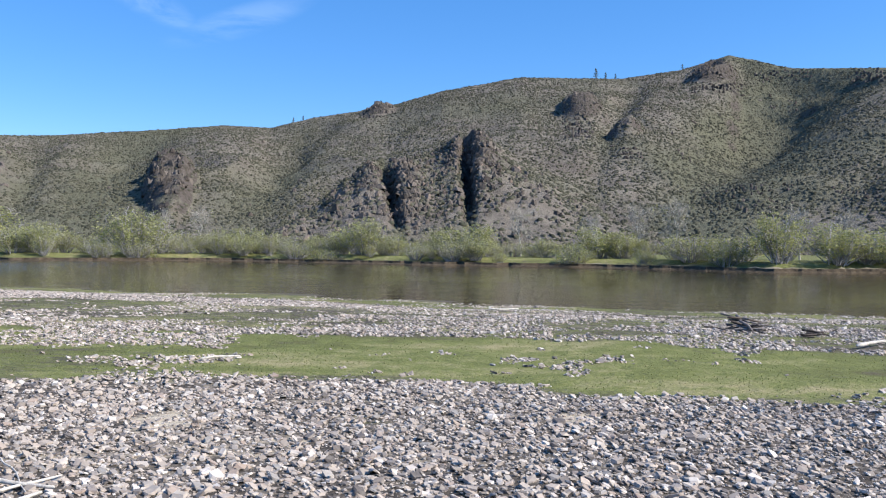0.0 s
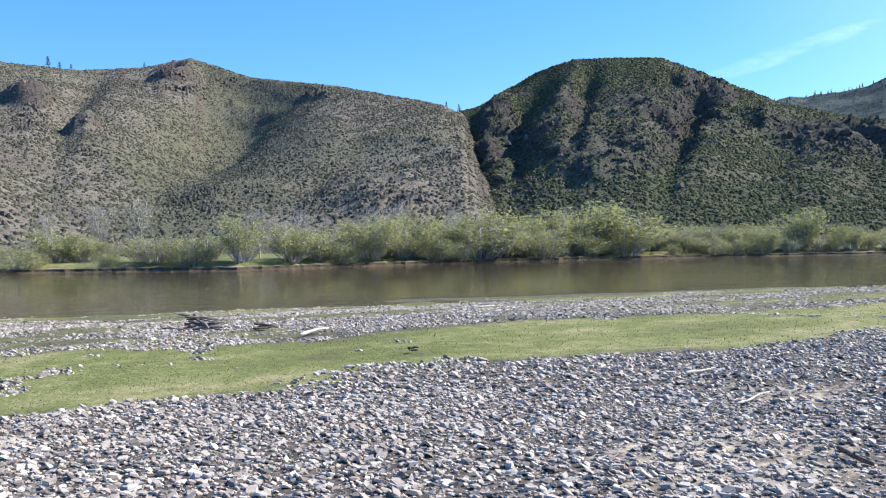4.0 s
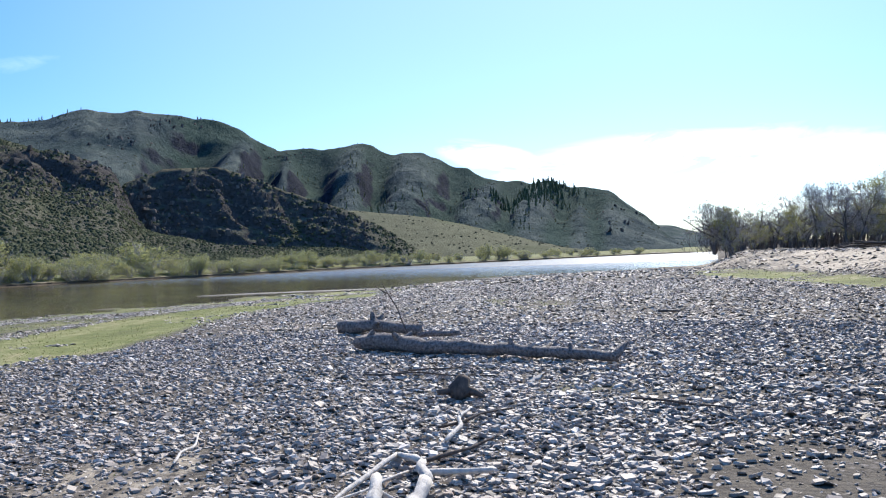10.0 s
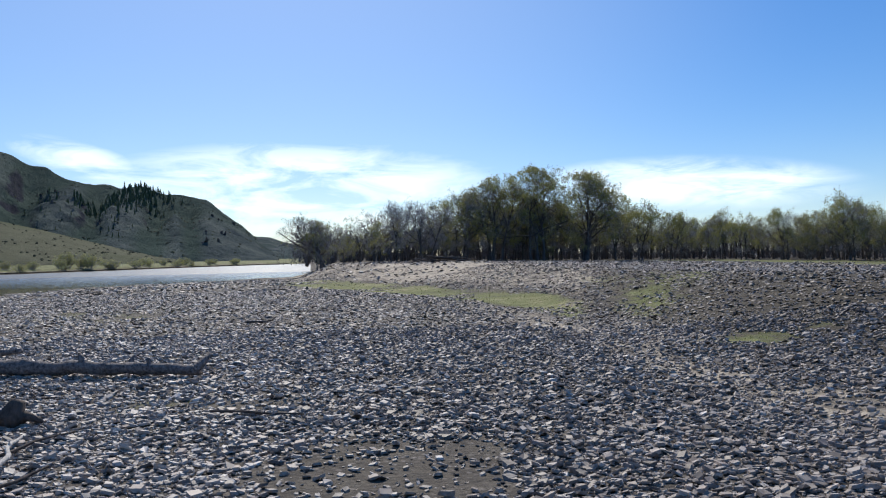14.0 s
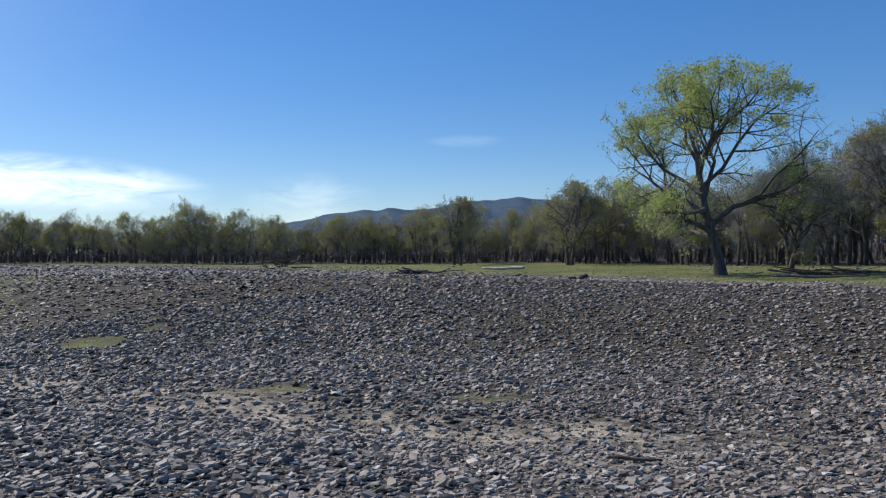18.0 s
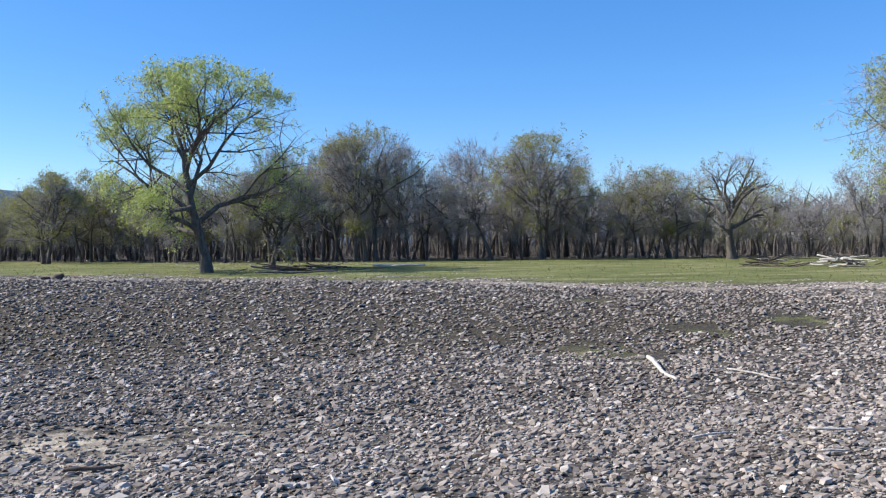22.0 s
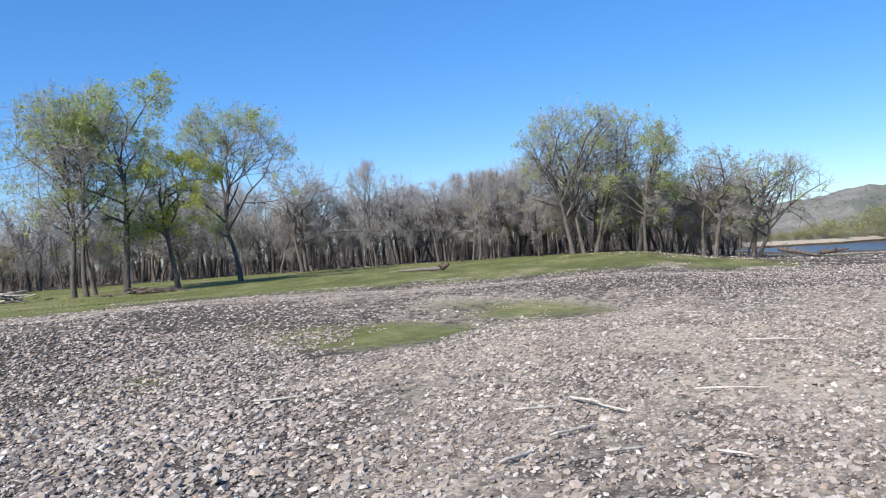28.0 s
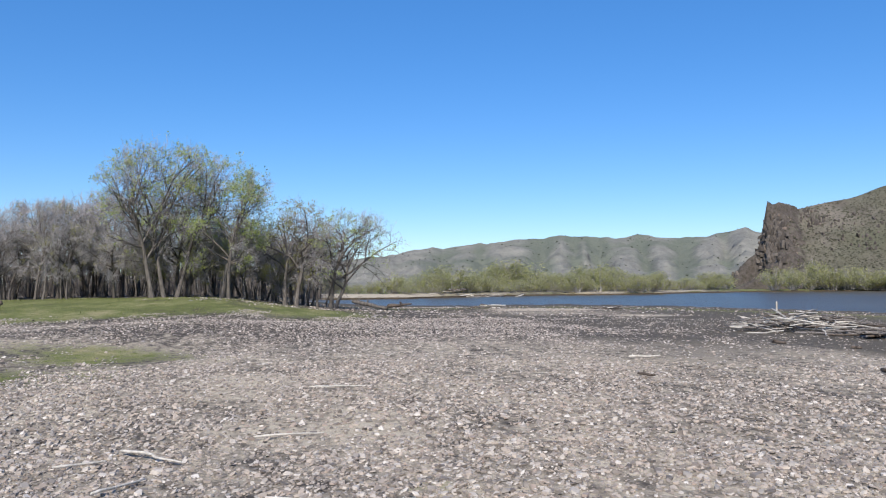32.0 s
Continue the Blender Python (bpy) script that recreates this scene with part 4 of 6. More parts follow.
for name, az, el, w, h, n, size in (("hill_buttress", 2.9, 3.6, 2.2, 3.4, 70, 1.1), ("hill_buttress", 0.4, 4.6, 1.3, 2.4, 30, 0.9), ("hill_buttress", -2.6, 1.6, 2.0, 3.8, 70, 1.0), ("hill_buttress", -5.2, 3.6, 1.4, 1.8, 40, 0.9),
                                    ("hill_buttress", -8.5, 0.6, 5.0, 2.2, 34, 0.9), ("hill_buttress", 6.5, 1.2, 6.5, 3.6, 44, 0.8), ("hill_buttress", 1.0, 0.6, 6.0, 3.0, 34, 0.8), ("hill_buttress", -5.0, 0.6, 3.0, 2.6, 22, 0.9),
                                    ("hill_main", 9.2, 7.1, 2.4, 1.4, 50, 1.4), ("hill_main", 12.8, 5.6, 1.8, 0.7, 26, 1.1), ("hill_main", -18.8, 3.0, 2.4, 2.6, 70, 1.2), ("hill_main", -4.6, 8.5, 2.6, 0.7, 36, 1.2),
                                    ("hill_main", 17.8, 10.6, 2.4, 0.8, 34, 1.5), ("hill_main", 22.5, 10.2, 3.6, 0.8, 44, 1.4), ("hill_main", 27.4, 9.9, 2.2, 0.8, 36, 1.6), ("hill_main", 18.5, 9.9, 3.4, 0.5, 50, 1.6),
                                    ("hill_main", 29, 2.6, 7.0, 1.6, 70, 0.8), ("hill_main", 36.6, 5.2, 1.6, 0.9, 26, 1.0), ("hill_main", 33, 1.8, 6, 1.4, 50, 0.8),
                                    ("hill_main", 20, 2.0, 7, 2.0, 60, 0.9), ("hill_dark", 41.5, 3.2, 2.4, 1.2, 40, 1.3), ("hill_dark", 45.2, 3.6, 2.6, 2.0, 60, 1.3), ("hill_dark", 50.6, 4.4, 5.6, 3.4, 150, 1.7),
                                    ("hill_dark", 52.9, 9.0, 2.2, 1.6, 46, 1.6), ("hill_dark", 43.0, 6.2, 4.0, 3.0, 90, 1.4), ("hill_dark", 40.9, 9.5, 1.2, 0.9, 20, 1.3), ("hill_dark", 56.5, 7.0, 3.0, 1.4, 50, 1.4),
                                    ("hill_dark", 61.5, 4.2, 7.5, 2.2, 150, 1.9), ("hill_dark", 66.0, 3.6, 3.4, 1.6, 70, 1.8), ("hill_spur", 70.5, 1.4, 4.5, 4.0, 150, 2.2), ("hill_spur", 76.0, 2.4, 6.0, 3.0, 130, 2.0),
                                    ("hill_spur", 81.5, 1.2, 5.0, 1.6, 80, 1.8), ("hill_main", -60.6, 0.2, 1.8, 4.2, 90, 2.6), ("hill_main", -58.2, 3.6, 1.6, 1.2, 40, 1.8), ("hill_main", -55.5, 2.0, 5, 2.5, 60, 1.6),
                                    ("hill_far_range", 72, 8.8, 5, 0.9, 60, 4.0), ("hill_far_range", 68, 7.4, 4, 0.8, 40, 4.0), ("hill_far_range", 78.5, 6.6, 3, 0.7, 36, 3.5), ("hill_far_range", 92, 3.6, 3, 0.8, 36, 3.5), ("hill_far_range", 101.5, 1.0, 3.4, 2.0, 60, 3.5)):
    crag(name, az, el, w, h, int(n * (0.35 if name in ("hill_far_range", "hill_spur") else 0.9 if name == "hill_dark" else 1.3)), size * (0.36 if name == "hill_dark" else 0.4 if name in ("hill_far_range", "hill_main", "hill_spur") else 0.45), int(abs(az * 10)))


def flat_points(n, r0, r1, gen):
    a = gen.uniform(0, 2 * np.pi, n)
    r = np.sqrt(gen.uniform(r0 * r0, r1 * r1, n))
    return np.sin(a) * r, np.cos(a) * r


def cover(x, y):
    """How much bare stone lies at a place, from the zones and a ragged noise."""
    g, s, m = zones(x, y)
    rag = (fbm(x * 0.32, y * 0.75, 0, 6, 33, 0.68) - 0.5) * 2.6 * (1 - smooth(0.8, 1.0, g))
    az, r = az_of(x, y), np.hypot(x, y)
    dry = np.where(river_side(az) > 0.5, r < near_shore(az) * 0.985, 1)
    return (1 - smooth(0.45, 0.8, g + rag * np.minimum(1, g * 3))) * (1 - 0.6 * smooth(0.4, 0.8, s + rag * np.minimum(1, s * 2))) * (1 - 0.85 * smooth(0.4, 0.75, m + 0.5 * rag * np.minimum(1, m * 2))) * dry


def stones(name, n, r0, r1, width, gen, rings, largest=1.9, spread=0.34):
    x, y = flat_points(n, r0, r1, gen)
    keep = cover(x, y) > gen.uniform(0.02, 1, n)
    x, y = x[keep], y[keep]
    az = np.mod(az_of(x, y), 360)
    w = width * np.clip(gen.lognormal(0, spread, len(x)), 0.45, largest)
    w = w * (1 + 0.1 * band(az, 88, 158, 12) - 0.12 * band(az, 165, 228, 8) - 0.26 * band(az, 235, 325, 10) - 0.12 * (np.cos(np.radians(az - 15)) > 0.5))
    size = np.stack([w, w * gen.uniform(0.5, 0.9, len(x)), w * gen.uniform(0.25, 0.52, len(x))], -1)
    z = ground_z(x, y) + size[:, 2] * gen.uniform(0.0, 0.6, len(x))
    v, t = lumps(np.stack([x, y, z], -1), size, 0.22, 0.2, gen, rings, 0.16, 0.84 if rings[1] > 1 else 0.5, -0.1, (-0.12, 0.05), 0.86 if rings[1] > 1 else 1.0)
    # A share of the slope and inland stones take the shade-toned colour.
    old = np.maximum.reduce([0.85 * slope_shade(x, y), 0.62 * band(az, 108, 224, 10), 0.3 * band(az, 224, 325, 8)]) > gen.uniform(0.1, 0.9, len(x))
    tagged(part(name, mesh_from(name, v, t, shade=False, mats=[STONE, SHADED_STONE], index=np.repeat(old, len(t) // len(x))), ground), "grey, pink and white river stones", kind="stuff")


stones("gravel", 6000, 0.15, 4.8, 0.034, rng, (5, 3))
stones("gravel", 105000, 4.8, 9.5, 0.0275, rng, (6, 4), 2.4, 0.42)
stones("gravel", 70000, 4.8, 9.5, 0.013, rng, (4, 1), 2.0)
stones("gravel", 210000, 9.5, 18.5, 0.034, rng, (5, 3), 2.2, 0.4)
stones("gravel", 390000, 18.5, 42.0, 0.046, rng, (4, 1))
stones("gravel", 90000, 42.0, 82.0, 0.095, rng, (4, 1))


def grass_tufts(n, r0, r1, height, gen):
    x, y = flat_points(n, r0, r1, gen)
    g, s, m = zones(x, y)
    az, r = az_of(x, y), np.hypot(x, y)
    ok = (g + (fbm(x * 0.32, y * 0.75, 0, 6, 33, 0.68) - 0.5) * 2.6 > gen.uniform(0.45, 1.05, n)) & ((river_side(az) < 0.5) | (r < near_shore(az) * 0.99))
    x, y = x[ok], y[ok]
    n = len(x)
    h = height * gen.uniform(0.5, 1.5, n)
    a, lean = gen.uniform(0, 2 * np.pi, n), gen.normal(0, 0.35, (n, 2))
    z = ground_z(x, y) - 0.005
    dx, dy = np.cos(a) * h * 0.22, np.sin(a) * h * 0.22
    v = np.stack([np.stack([x - dx, y - dy, z], -1), np.stack([x + dx, y + dy, z], -1), np.stack([x + lean[:, 0] * h, y + lean[:, 1] * h, z + h], -1)], 1)
    return v.reshape(-1, 3)


blades = np.concatenate([grass_tufts(120000, 4.5, 13, 0.02, rng), grass_tufts(150000, 13, 30, 0.03, rng), grass_tufts(90000, 28, 70, 0.06, rng)])
tagged(thing("grass", "short spring grass growing between the stones", "grass", kind="stuff",
             data=mesh_from("grass", blades, np.arange(len(blades)).reshape(-1, 3), shade=False, mats=[BLADE])))


# ---- trees ----
class Wood:
    """Collects tubes, twigs and leaves of one plant."""

    def __init__(self, seed):
        self.g = np.random.default_rng(seed)
        self.v, self.q, self.n = [], [], 0
        self.twigs, self.tips = [], []

    def tube(self, pts, radii, sides):
        pts = np.asarray(pts, float)
        ring = np.arange(sides) * 2 * np.pi / sides
        d = np.gradient(pts, axis=0)
        d /= np.linalg.norm(d, axis=1)[:, None] + 1e-9
        ref = np.where(np.abs(d[:, 2:]) > 0.9, [[1.0, 0, 0]], [[0, 0, 1.0]])
        u = np.cross(d, ref)
        u /= np.linalg.norm(u, axis=1)[:, None] + 1e-9
        w = np.cross(d, u)
        r = np.asarray(radii)[:, None, None]
        v = pts[:, None] + r * (np.cos(ring)[None, :, None] * u[:, None] + np.sin(ring)[None, :, None] * w[:, None])
        k = np.arange(len(pts) * sides).reshape(len(pts), sides) + self.n
        nx = np.roll(k, -1, 1)
        self.q.append(np.stack([k[:-1], nx[:-1], nx[1:], k[1:]], -1).reshape(-1, 4))
        self.v.append(v.reshape(-1, 3))
        self.n += len(pts) * sides

    def reach(self, p, d, cfg):
        """How far it is from p along d to the crown's outline."""
        c, semi = cfg["centre"], cfg["semi"]
        q, e = (p - c) / semi, d / semi
        aa, bb, cc = e @ e, q @ e, q @ q - 1
        disc = bb * bb - aa * cc
        return (-bb + math.sqrt(disc)) / aa if disc > 0 and cc < 0 or disc > bb * bb else (max(0.0, -bb + math.sqrt(disc)) / aa if disc > 0 else 0.4)

    def branch(self, p, d, length, r, level, cfg):
        g = self.g
        steps = (6, 4, 3, 1)[min(level, 3)]
        pts, dirs = [np.array(p, float)], []
        d = np.array(d, float)
        d /= np.linalg.norm(d)
        for i in range(steps):
            d = d + g.normal(0, cfg["wander"] * (0.35 if level == 0 else 1), 3) + np.array([0, 0, cfg["lift"] if level else 0.03])
            d /= np.linalg.norm(d)
            pts.append(pts[-1] + d * length / steps)
            dirs.append(d.copy())
        radii = r * np.linspace(1, 0.45 if level == 0 else 0.3, steps + 1)
        if level == 0:
            radii[0] *= 1.3
        self.tube(pts, radii, (7, 5, 3, 3)[min(level, 3)])
        if level >= 3:
            self.tips += [((pts[0] + pts[1]) / 2, dirs[0]), (pts[1], dirs[0])]
            return
        kids = cfg["kids"][level]
        start = (cfg["fork"], 0.25, 0.2)[level]
        for k in range(kids):
            u = (k + g.uniform(0.1, 1.0)) / kids
            f = min(start + (1 - start) * u, 0.999)
            i = int(f * steps)
            q = pts[i] + (pts[i + 1] - pts[i]) * (f * steps - i)
            a = k * 2.4 + g.uniform(-0.7, 0.7)
            axis = dirs[i]
            side = np.cross(axis, [0.3, 0.2, 1.0] if abs(axis[2]) < 0.9 else [1.0, 0.1, 0])
            side /= np.linalg.norm(side)
            side = side * math.cos(a) + np.cross(axis, side) * math.sin(a)
            spread = (cfg["low"] + (cfg["high"] - cfg["low"]) * u if level == 0 else 0.85) * g.uniform(0.7, 1.25)
            nd = axis * math.cos(spread) + side * math.sin(spread)
            free = self.reach(q, nd, cfg) * g.uniform(cfg["even"], 1.08)
            ln = free if level == 0 else min(free, length * 0.62 * g.uniform(0.7, 1.25))
            self.branch(q, nd, max(ln, 0.3), max(radii[i] * (0.66 if level == 0 else 0.6), 0.008), level + 1, cfg)

    def wood_mesh(self, name, mat):
        return mesh_from(name, np.concatenate(self.v), quads=np.concatenate(self.q), mats=[mat])

    def twig_mesh(self, name, mat, per_tip, length, width, lift=0.2):
        g, tips = self.g, self.tips
        p = np.repeat(np.array([t[0] for t in tips]), per_tip, 0)
        d = np.repeat(np.array([t[1] for t in tips]), per_tip, 0) + g.normal(0, 0.55, (len(p), 3)) + [0, 0, lift]
        d /= np.linalg.norm(d, axis=1)[:, None]
        ln = length * g.uniform(0.4, 1.2, len(p))[:, None]
        p = p + g.normal(0, 0.12 * length, p.shape)
        side = np.cross(d, g.normal(0, 1, d.shape))
        side *= width / (np.linalg.norm(side, axis=1)[:, None] + 1e-9)
        bend = g.normal(0, 0.15, p.shape) * ln
        v = [np.stack([p - side, p + side, p + d * ln + bend], 1)]
        self.ends = [p + d * ln * 0.9]
        for _ in range(2):  # side shoots
            f = g.uniform(0.25, 0.8, (len(p), 1))
            q = p + d * ln * f + bend * f * f
            e = d + g.normal(0, 0.7, d.shape)
            e *= ln * g.uniform(0.3, 0.65, (len(p), 1)) / np.linalg.norm(e, axis=1)[:, None]
            v.append(np.stack([q - side * 0.8, q + side * 0.8, q + e], 1))
            self.ends.append(q + e * 0.9)
        v, self.ends = np.concatenate(v), np.concatenate(self.ends)
        return mesh_from(name, v.reshape(-1, 3), np.arange(len(v) * 3).reshape(-1, 3), shade=False, mats=[mat])

    def leaf_mesh(self, name, mat, count, size, scatter, where=None, simple=False, clump=0.0, tuft=1):
        g = self.g
        ends = self.ends if where is None else self.ends[where(self.ends)]
        if not len(ends):
            ends = self.ends[:1]
        top = max(float(self.ends[:, 2].max()), 0.1)
        weight = np.clip((vnoise(*(ends.T * clump), 4) - 0.46) * 5, 0.004, 1) * (0.5 + 0.5 * np.clip(ends[:, 2] / top, 0, 1)) if clump else np.ones(len(ends))
        tufts = ends[g.choice(len(ends), max(count // tuft, 1), p=weight / weight.sum())]
        c = tufts[g.integers(0, len(tufts), count)] + g.normal(0, scatter, (count, 3))
        a, b = g.normal(0, 1, (count, 3)), g.normal(0, 1, (count, 3))
        a /= np.linalg.norm(a, axis=1)[:, None]
        b = np.cross(a, b)
        b /= np.linalg.norm(b, axis=1)[:, None] + 1e-9
        s = size * g.uniform(0.5, 1.3, (count, 1))
        if simple:
            v = np.stack([c - a * s, c + b * s * 0.75, c + a * s], 1)
            return mesh_from(name, v.reshape(-1, 3), np.arange(count * 3).reshape(-1, 3), shade=False, mats=[mat])
        v = np.stack([c - a * s, c + b * s * 0.45, c + a * s, c - b * s * 0.45], 1)
        return mesh_from(name, v.reshape(-1, 3), quads=np.arange(count * 4).reshape(-1, 4), shade=False, mats=[mat])


def make_tree(name, label, seed, height, wide, base=0.3, stems=((0, 0, 0, 0),), fork=0.4, r=0.16, leaves=900, leaf=ELM, leaf_size=0.08, twigs=6, twig_len=0.6, twig_w=0.008, kids=(7, 5, 4), low=1.05,
              high=0.3, wander=0.25, lift=0.04, bark=None, shift=(0, 0), category="tree", group="", where=None, scatter=0.12, twig_mat=None, clump=0.9, simple=True, even=0.62, tuft=14):
    """A tree at the origin: its limbs fill an egg-shaped crown wide metres across from base * height to the top; stems give each stem's foot and lean."""
    w = Wood(seed)
    cfg = dict(even=even, kids=kids, fork=fork, low=low, high=high, wander=wander, lift=lift)
    for x, y, lx, ly in stems:
        cfg["centre"] = np.array([shift[0] + lx * height * 0.4, shift[1] + ly * height * 0.4, height * (1 + base) / 2])
        cfg["semi"] = np.array([wide / 2, wide / 2, height * (1 - base) / 2])
        w.branch((x, y, -0.15), (lx + shift[0] / height, ly + shift[1] / height, 1), height * 0.62, r * w.g.uniform(0.85, 1.15), 0, cfg)
    ob = thing(name, label, category, group)
    part("trunk", w.wood_mesh("trunk", bark or BARK), ob)
    tagged(part("twig_crown", w.twig_mesh("twig_crown", twig_mat or TWIG, twigs, twig_len, twig_w), ob), kind="stuff")
    if leaves:
        tagged(part("leaf_crown", w.leaf_mesh("leaf_crown", leaf, leaves, leaf_size, scatter, where, simple, clump, tuft), ob), kind="stuff")
    return ob


def stand(ob, az, r, turn=0.0, scale=1.0, sink=0.05, wide=1.0):
    x, y = math.sin(radians(az)) * r, math.cos(radians(az)) * r
    m = pose(x, y, float(ground_z(np.array(x), np.array(y))) - sink, 0, 0, turn) @ Matrix.Diagonal((scale * wide, scale * wide, scale, 1))
    return m


# the great lone elm on the lawn and its low neighbour
elm = make_tree("elm_tree", "large spreading elm in fresh leaf standing alone", 42, 9.7, 10.6, base=0.16, stems=((0, 0, -0.05, 0),), fork=0.3, r=0.25, leaves=36000, leaf_size=0.07, twigs=4, twig_len=0.5, twig_w=0.006,
                kids=(13, 8, 5), low=1.5, high=0.25, lift=0.0, wander=0.2, scatter=0.13, clump=1.1, even=0.72, tuft=22)
elm.matrix_world = stand(elm, 178.9, 40.5, 181)
low_elm = make_tree("elm_tree", "low olive-green elm with a dark leaning trunk", 43, 4.8, 6.4, base=0.25, stems=((0, 0, 0.2, 0), (0.3, 0.2, -0.1, 0.1)), fork=0.35, r=0.15, leaves=9000, leaf=OLIVE, leaf_size=0.055, twigs=8, twig_len=0.5, clump=1.2)
low_elm.matrix_world = stand(low_elm, 183.2, 44.5, 40)

# tall elms at the wood's edge, some in fuller leaf than others
CLUMP = ((0, 0, 0, 0), (0.7, 0.3, 0.06, 0.02))
TWIN = ((0, 0, 0, 0), (0.9, -0.4, 0.1, 0), (-0.6, 0.5, -0.08, 0.05))
for label, seed, az, r, h, wide, base, leaves, mat, stems, shift in (
        ("tall elm with sparse yellow-green leaves in a clump", 51, 225.6, 41, 10.4, 6.6, 0.2, 12000, ELM, TWIN, (0, 0.9)),
        ("tall straight elm leafing at its top in a clump", 52, 228.0, 40, 11.5, 4.0, 0.25, 12000, ELM, CLUMP[:1], (0, 0)),
        ("slim elm with bright yellow-green low leaves", 53, 231.2, 41, 8.6, 3.8, 0.20, 9500, YELLOW, CLUMP[:1], (0, 0)),
        ("tall elm with dark ascending limbs and a pale crown", 54, 235.2, 46, 10.8, 8.0, 0.24, 8000, ELM, CLUMP[:1], (0, 0)),
        ("dark elm with a full olive crown", 55, 189.5, 57, 9.9, 6.6, 0.3, 9000, OLIVE, TWIN, (0, 0)),
        ("broad budding elm at the wood's edge", 56, 201.8, 57, 9.0, 8.0, 0.3, 8000, OLIVE, TWIN, (0, 0)),
        ("crooked bare elm with a thick dark trunk", 57, 214.2, 57, 7.3, 6.6, 0.25, 900, OLIVE, CLUMP[:1], (0, 0)),
        ("tall pale green elm above the wood", 58, 258.8, 55, 10.6, 8.4, 0.25, 12000, ELM, TWIN, (0, 0)),
        ("tall leafing elm beside its taller neighbour", 59, 262.4, 55, 9.6, 5.8, 0.25, 8500, ELM, CLUMP, (0, 0)),
        ("elm with a yellow-green top near the water", 60, 266.6, 57, 8.0, 6.4, 0.25, 3500, OLIVE, CLUMP, (0, 0)),
        ("old elm leaning out over the river flat", 61, 270.0, 57, 7.0, 7.4, 0.22, 3000, ELM, CLUMP, (0, -1.5)),
        ("dense green elm on the river terrace", 62, 123.5, 84, 9.8, 9.2, 0.12, 17000, OLIVE, TWIN, (0, 0)),
        ("dense green elm on the river terrace", 63, 126.8, 86, 9.4, 8.6, 0.12, 16000, OLIVE, TWIN, (0, 0)),
        ("dense green elm on the river terrace", 64, 120.5, 84, 9.0, 7.6, 0.15, 12000, OLIVE, CLUMP, (0, 0)),
        ("bare-limbed elm overhanging the river's edge", 65, 108.8, 74, 4.3, 6.4, 0.2, 900, OLIVE, CLUMP, (0, 1.2)),
        ("small green elm before the far wood", 66, 169.2, 70, 7.2, 5.4, 0.25, 6500, OLIVE, CLUMP, (0, 0)),
        ("small green elm before the far wood", 67, 161.5, 80, 6.8, 5.4, 0.25, 6500, OLIVE, CLUMP, (0, 0))):
    ob = make_tree("elm_tree", label, seed, h * (0.94 if seed != 54 else 0.9), wide, base, stems, fork=0.4, r=0.15 if seed not in (51, 57) else 0.11 if seed == 51 else 0.3, leaves=int(leaves * (1.0 if r < 50 else 0.8 if mat is ELM else 1.3)), leaf=mat, leaf_size=0.07 if r < 50 else 0.075, twigs=6 if r < 50 else 4, twig_len=0.55, twig_w=0.0075, low=1.0, high=0.25,
                   lift=0.01, kids=(9, 6, 4) if seed not in (54, 58) else (11, 6, 5), shift=shift, group="elms at the wood's edge", where=(lambda e: e[:, 2] < 0.85 * e[:, 2].max()) if seed == 53 else None)
    ob.matrix_world = stand(ob, az, r, seed * 37 % 360 if not any(shift) else -az + 90)


def wood_height(az):
    return np.interp(az, (107, 110, 116, 121, 126, 130, 136, 150, 165, 173, 180, 188, 196, 203, 210, 216, 225, 235, 245, 258, 264, 268),
                     (4.2, 4.8, 6.0, 7.2, 7.2, 6.0, 6.1, 6.2, 6.6, 6.8, 7.4, 8.3, 8.0, 7.8, 6.6, 6.5, 7.0, 7.2, 7.3, 7.0, 6.8, 6.2))


models = []
for i in range(10):
    green = (0, 350, 1400, 150, 0, 2000, 700, 3000, 100, 3400)[i]
    models.append(make_tree("elm_tree", "slender grey elm of the wood, barely in bud" if green < 600 else "slender elm of the wood with budding olive leaves", 100 + i, 8.0, (6.0, 7.0, 6.4)[i % 3], (0.36, 0.3, 0.26)[i % 3],
                            (CLUMP, TWIN, CLUMP[:1])[i % 3], fork=0.42, r=0.11 + 0.02 * (i % 3), leaves=int(green * 1.5) + 100, leaf=OLIVE, leaf_size=0.09, twigs=8 if i % 3 != 1 else 6, twig_len=0.7, twig_w=0.0105, kids=(7, 5, 3), low=1.1,
                            high=0.25, wander=0.3, lift=0.02, scatter=0.17, clump=0.7, group="trees of the wood"))
rounded = [make_tree("elm_tree", "round-crowned elm of the far wood in olive spring leaf", 120 + i, 8.0, (8.0, 6.6, 8.6)[i], 0.28, (TWIN, CLUMP, TWIN)[i], fork=0.35, r=0.13, leaves=(7500, 5600, 7500)[i], leaf=OLIVE, leaf_size=0.105, where=lambda e: e[:, 2] > 2.9,
                     twigs=4, twig_len=0.75, twig_w=0.011, kids=(8, 5, 3), low=1.3, high=0.25, wander=0.2, scatter=0.22, clump=0.6, group="trees of the wood") for i in range(3)]
models += rounded
fg = np.random.default_rng(12)
used = set()
